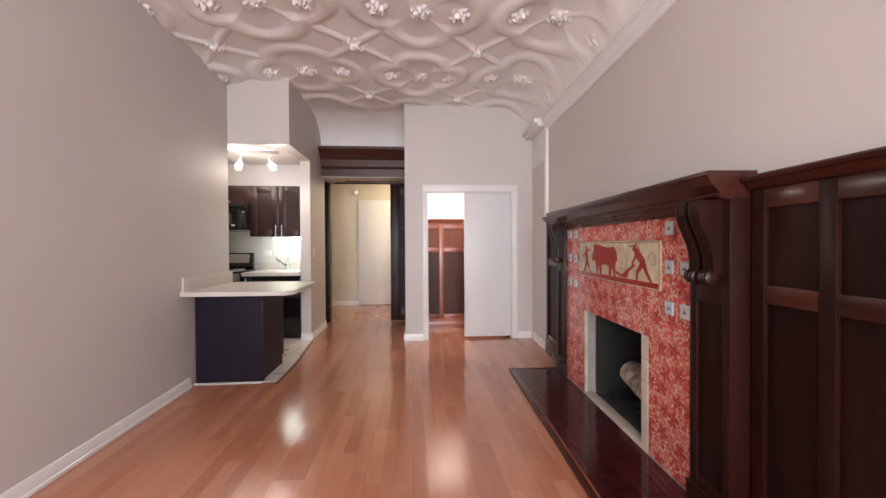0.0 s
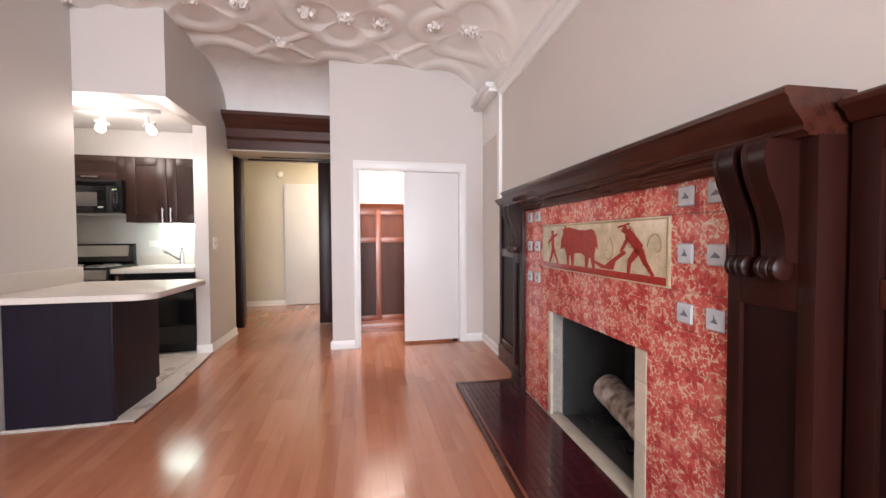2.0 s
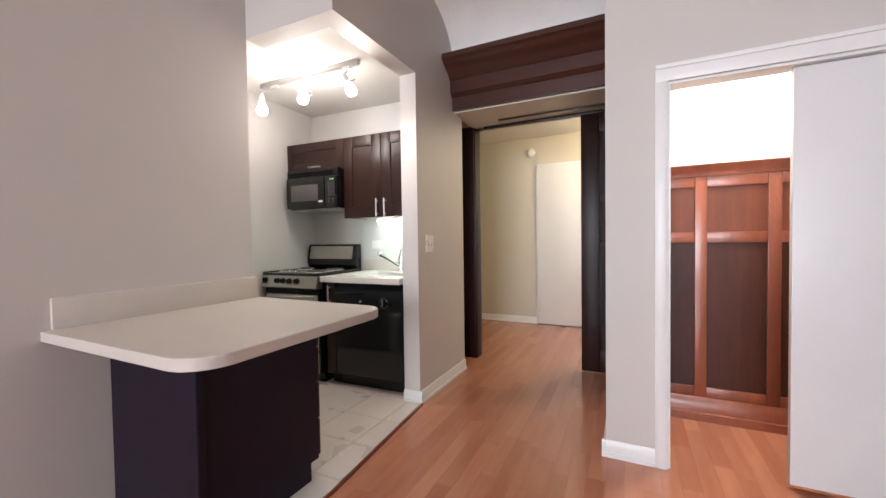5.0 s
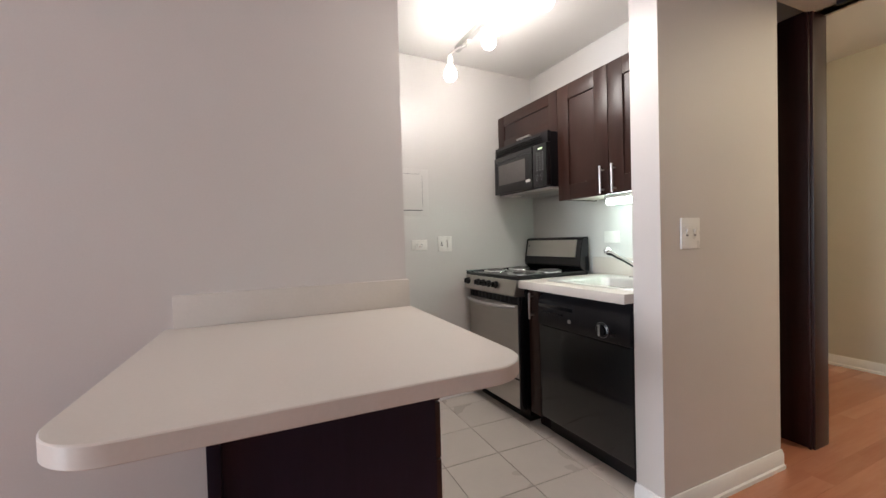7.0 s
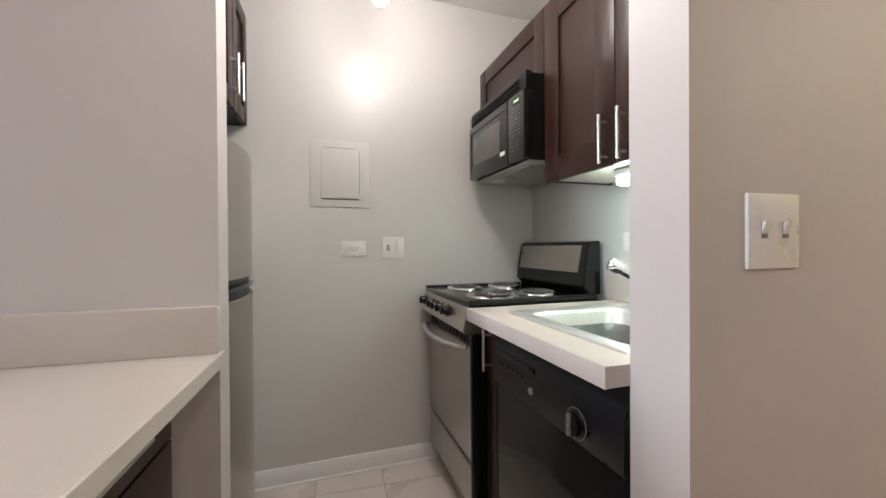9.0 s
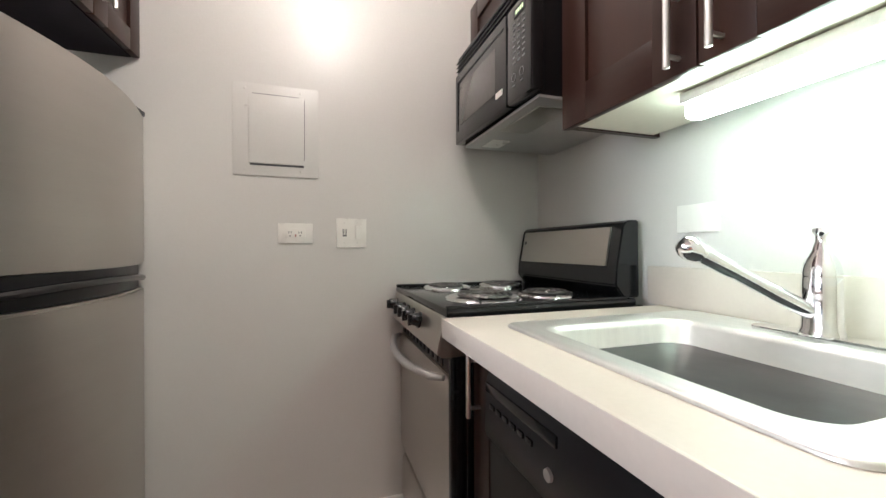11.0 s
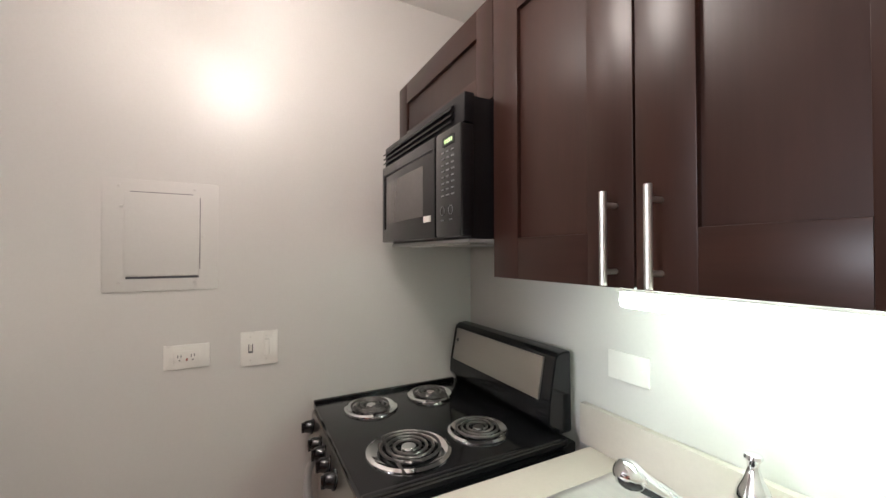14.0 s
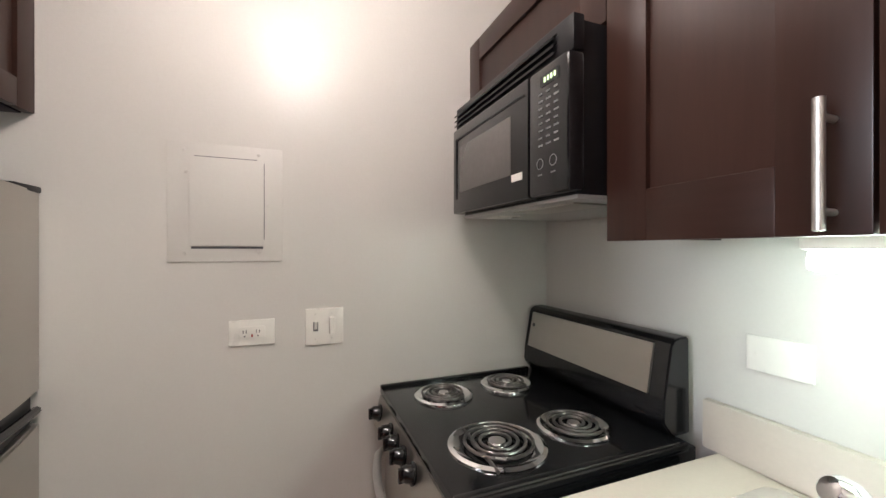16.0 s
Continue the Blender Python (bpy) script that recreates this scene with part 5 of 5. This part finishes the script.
# hardwood strips
WIDE, GAP = 0.083, 0.0004
rng = random.Random(11)
timber = structure("floor_timber", box((-1.06, -2.95, -0.0135), (2.9, 8.75, -0.0115)), PLANK_BED, "glossy reddish-brown hardwood strip floor")
LENGTHS = (0.42, 0.60, 0.84, 1.10)
strips = [piece_mesh("plank", (-WIDE / 2 + GAP / 2, -n / 2 + GAP / 2, -0.011), (WIDE / 2 - GAP / 2, n / 2 - GAP / 2, 0.0), 0.0003, FLOOR) for n in LENGTHS]
far = bmesh.new()
count = 0
x = -1.03
while x < 2.85:
    y = -2.9 - rng.random() * 0.8
    while y < 8.72:
        k = rng.randrange(4)
        c = y + LENGTHS[k] / 2
        if 2.45 < c < 5.75 and -0.25 < x < 2.05 and count < 300:
            piece("plank", strips[k], timber, Matrix.Translation((x, c, 0)))
            count += 1
        elif c > -2.95:
            y0, y1 = max(y, -2.95), min(y + LENGTHS[k], 8.75)
            q = [(x - WIDE / 2 + GAP / 2, y0 + GAP / 2), (x + WIDE / 2 - GAP / 2, y0 + GAP / 2), (x + WIDE / 2 - GAP / 2, y1 - GAP / 2), (x - WIDE / 2 + GAP / 2, y1 - GAP / 2)]
            lo, hi = [far.verts.new((*p, -0.011)) for p in q], [far.verts.new((*p, 0.0)) for p in q]
            far.faces.new(hi)
            for i in range(4):
                far.faces.new((lo[i], lo[(i + 1) % 4], hi[(i + 1) % 4], hi[i]))
        y += LENGTHS[k]
    x += WIDE
stuff = new("floor_strips", mesh_of(far, "floor_strips", FLOOR_FAR))
stuff.parent = timber
tagged(stuff, kind="stuff")

# kitchen floor tiles and the strip along their edge
TZ = 0.010
kt = structure("floor_kitchen", prism([(-1.83, 4.08), (-1.06, 4.08), (-1.06, 4.19), (-0.235, 4.19), (-0.235, 4.75), (-0.32, 5.80), (-0.55, 5.80), (-0.55, 6.38), (-1.89, 6.38)], 2, 0.001, 0.0075), FLOOR_GROUT, "cream ceramic tile floor of the kitchen")
SIZE = 0.312
for i in range(6):
    for j in range(8):
        x0, y0 = -1.994 + i * SIZE, 3.90 + j * SIZE
        a, b, c, d2 = max(x0, -1.86), min(x0 + SIZE, -0.24), max(y0, 4.08), min(y0 + SIZE, 6.38)
        edge = -0.24 - 0.085 * max(0.0, ((c + d2) / 2 - 4.75)) / 1.05
        b = min(b, edge)
        if c > 5.8:
            b = min(b, -0.55)
        if d2 < 4.2:
            b = min(b, -1.06)
        if b - a < 0.03 or d2 - c < 0.03:
            continue
        if d2 > 4.2 and c < 4.195 and b > -1.06:
            c = 4.195
        me = piece_mesh("floor_tile", (-(b - a) / 2 + 0.002, -(d2 - c) / 2 + 0.002, 0), ((b - a) / 2 - 0.002, (d2 - c) / 2 - 0.002, 0.006), 0.0015, FLOOR_TILE)
        piece("floor_tile", me, kt, Matrix.Translation(((a + b) / 2, (c + d2) / 2, 0.0055)))
strip = prism([(-0.245, 4.175), (-0.230, 4.175), (-0.230, 4.75), (-0.314, 5.79), (-0.33, 5.79), (-0.245, 4.75)], 2, 0.0, 0.0135)
prism([(-0.372, 4.164), (-0.230, 4.164), (-0.230, 4.176), (-0.372, 4.176)], 2, 0.0, 0.012, strip)
structure("trim_threshold", strip, RED_WOOD, "reddish timber edge strip between tile and wood")

# glazed tiles of the fireplace
cols = [0.23 + 0.134 * i for i in range(3)] + [0.632 + 0.1594 * i for i in range(6)] + [1.588 + 0.1373 * i for i in range(4)]
rows = [0.0, 0.142, 0.284, 0.427, 0.569, 0.712, 0.856, 1.0, 1.143, 1.286, 1.43]
for i in range(len(cols) - 1):
    for j in range(len(rows) - 1):
        y0, y1, z0, z1 = cols[i], cols[i + 1], rows[j], rows[j + 1]
        if z1 < 0.72 and y0 > 0.62 and y1 < 1.60:
            continue
        hy, hz = (y1 - y0) / 2 - 0.0008, (z1 - z0) / 2 - 0.0008
        piece("tile", piece_mesh("tile", (-0.006, -hy, -hz), (0.006, hy, hz), -0.0012, FLORAL), back,
              Matrix.Translation((-0.0845, (y0 + y1) / 2, (z0 + z1) / 2 + 0.016 * (j == 0))) @ pose(0, 0, 0, rng.uniform(-0.15, 0.15), 0, rng.uniform(-0.3, 0.3)))
cream = piece_mesh("border_tile", (-0.010, -0.0365, -0.068), (0.010, 0.0365, 0.068), -0.002, CREAM_TILE)
slim = piece_mesh("border_tile", (-0.010, -0.0175, -0.068), (0.010, 0.0175, 0.068), -0.002, CREAM_TILE)
for y, shape in ((0.669, cream), (1.570, slim)):
    for k in range(5):
        piece("border_tile", shape, back, Matrix.Translation((-0.083, y, 0.094 + k * 0.1375)))
blue = piece_mesh("delft_tile", (-0.006, -0.036, -0.037), (0.006, 0.036, 0.037), -0.005, DELFT)
for y in (0.42, 0.29, 1.75, 1.885):
    for z in (0.92, 1.14, 1.35):
        tl = piece("delft_tile", blue, back, Matrix.Translation((-0.099, y, z)))
        tagged(tl, "white tile with small dark blue picture")
        n = rng.randrange(3)
        w = (0.018, 0.014, 0.020)[n]
        pts = [(y - w, z - 0.010), (y + w, z - 0.010), (y + w * 0.7, z - 0.004), (y + w * 0.2, z + 0.004), (y + 0.002, z + (0.016, 0.020, 0.010)[n]), (y - w * 0.4, z + 0.004), (y - w * 0.9, z - 0.004)]
        pic = part("painted_motif", prism(pts, 0, -0.1056, -0.1046), DELFT_BLUE, tl)
        pic.matrix_parent_inverse = Matrix.Translation((0.099, -y, -z))

# hearth tiles
ht = piece_mesh("hearth_tile", (-0.0195, -0.0735, -0.003), (0.0195, 0.0735, 0.003), 0.0012, HEARTH_TILE)
for i in range(11):
    for j in range(15):
        yy = 0.044 + j * 0.148
        if yy + 0.074 > 2.196 or yy - 0.074 < -0.03:
            continue
        piece("hearth_tile", ht, hearth, Matrix.Translation((-0.528 + i * 0.0405, yy - 0.0, 0.0180)))
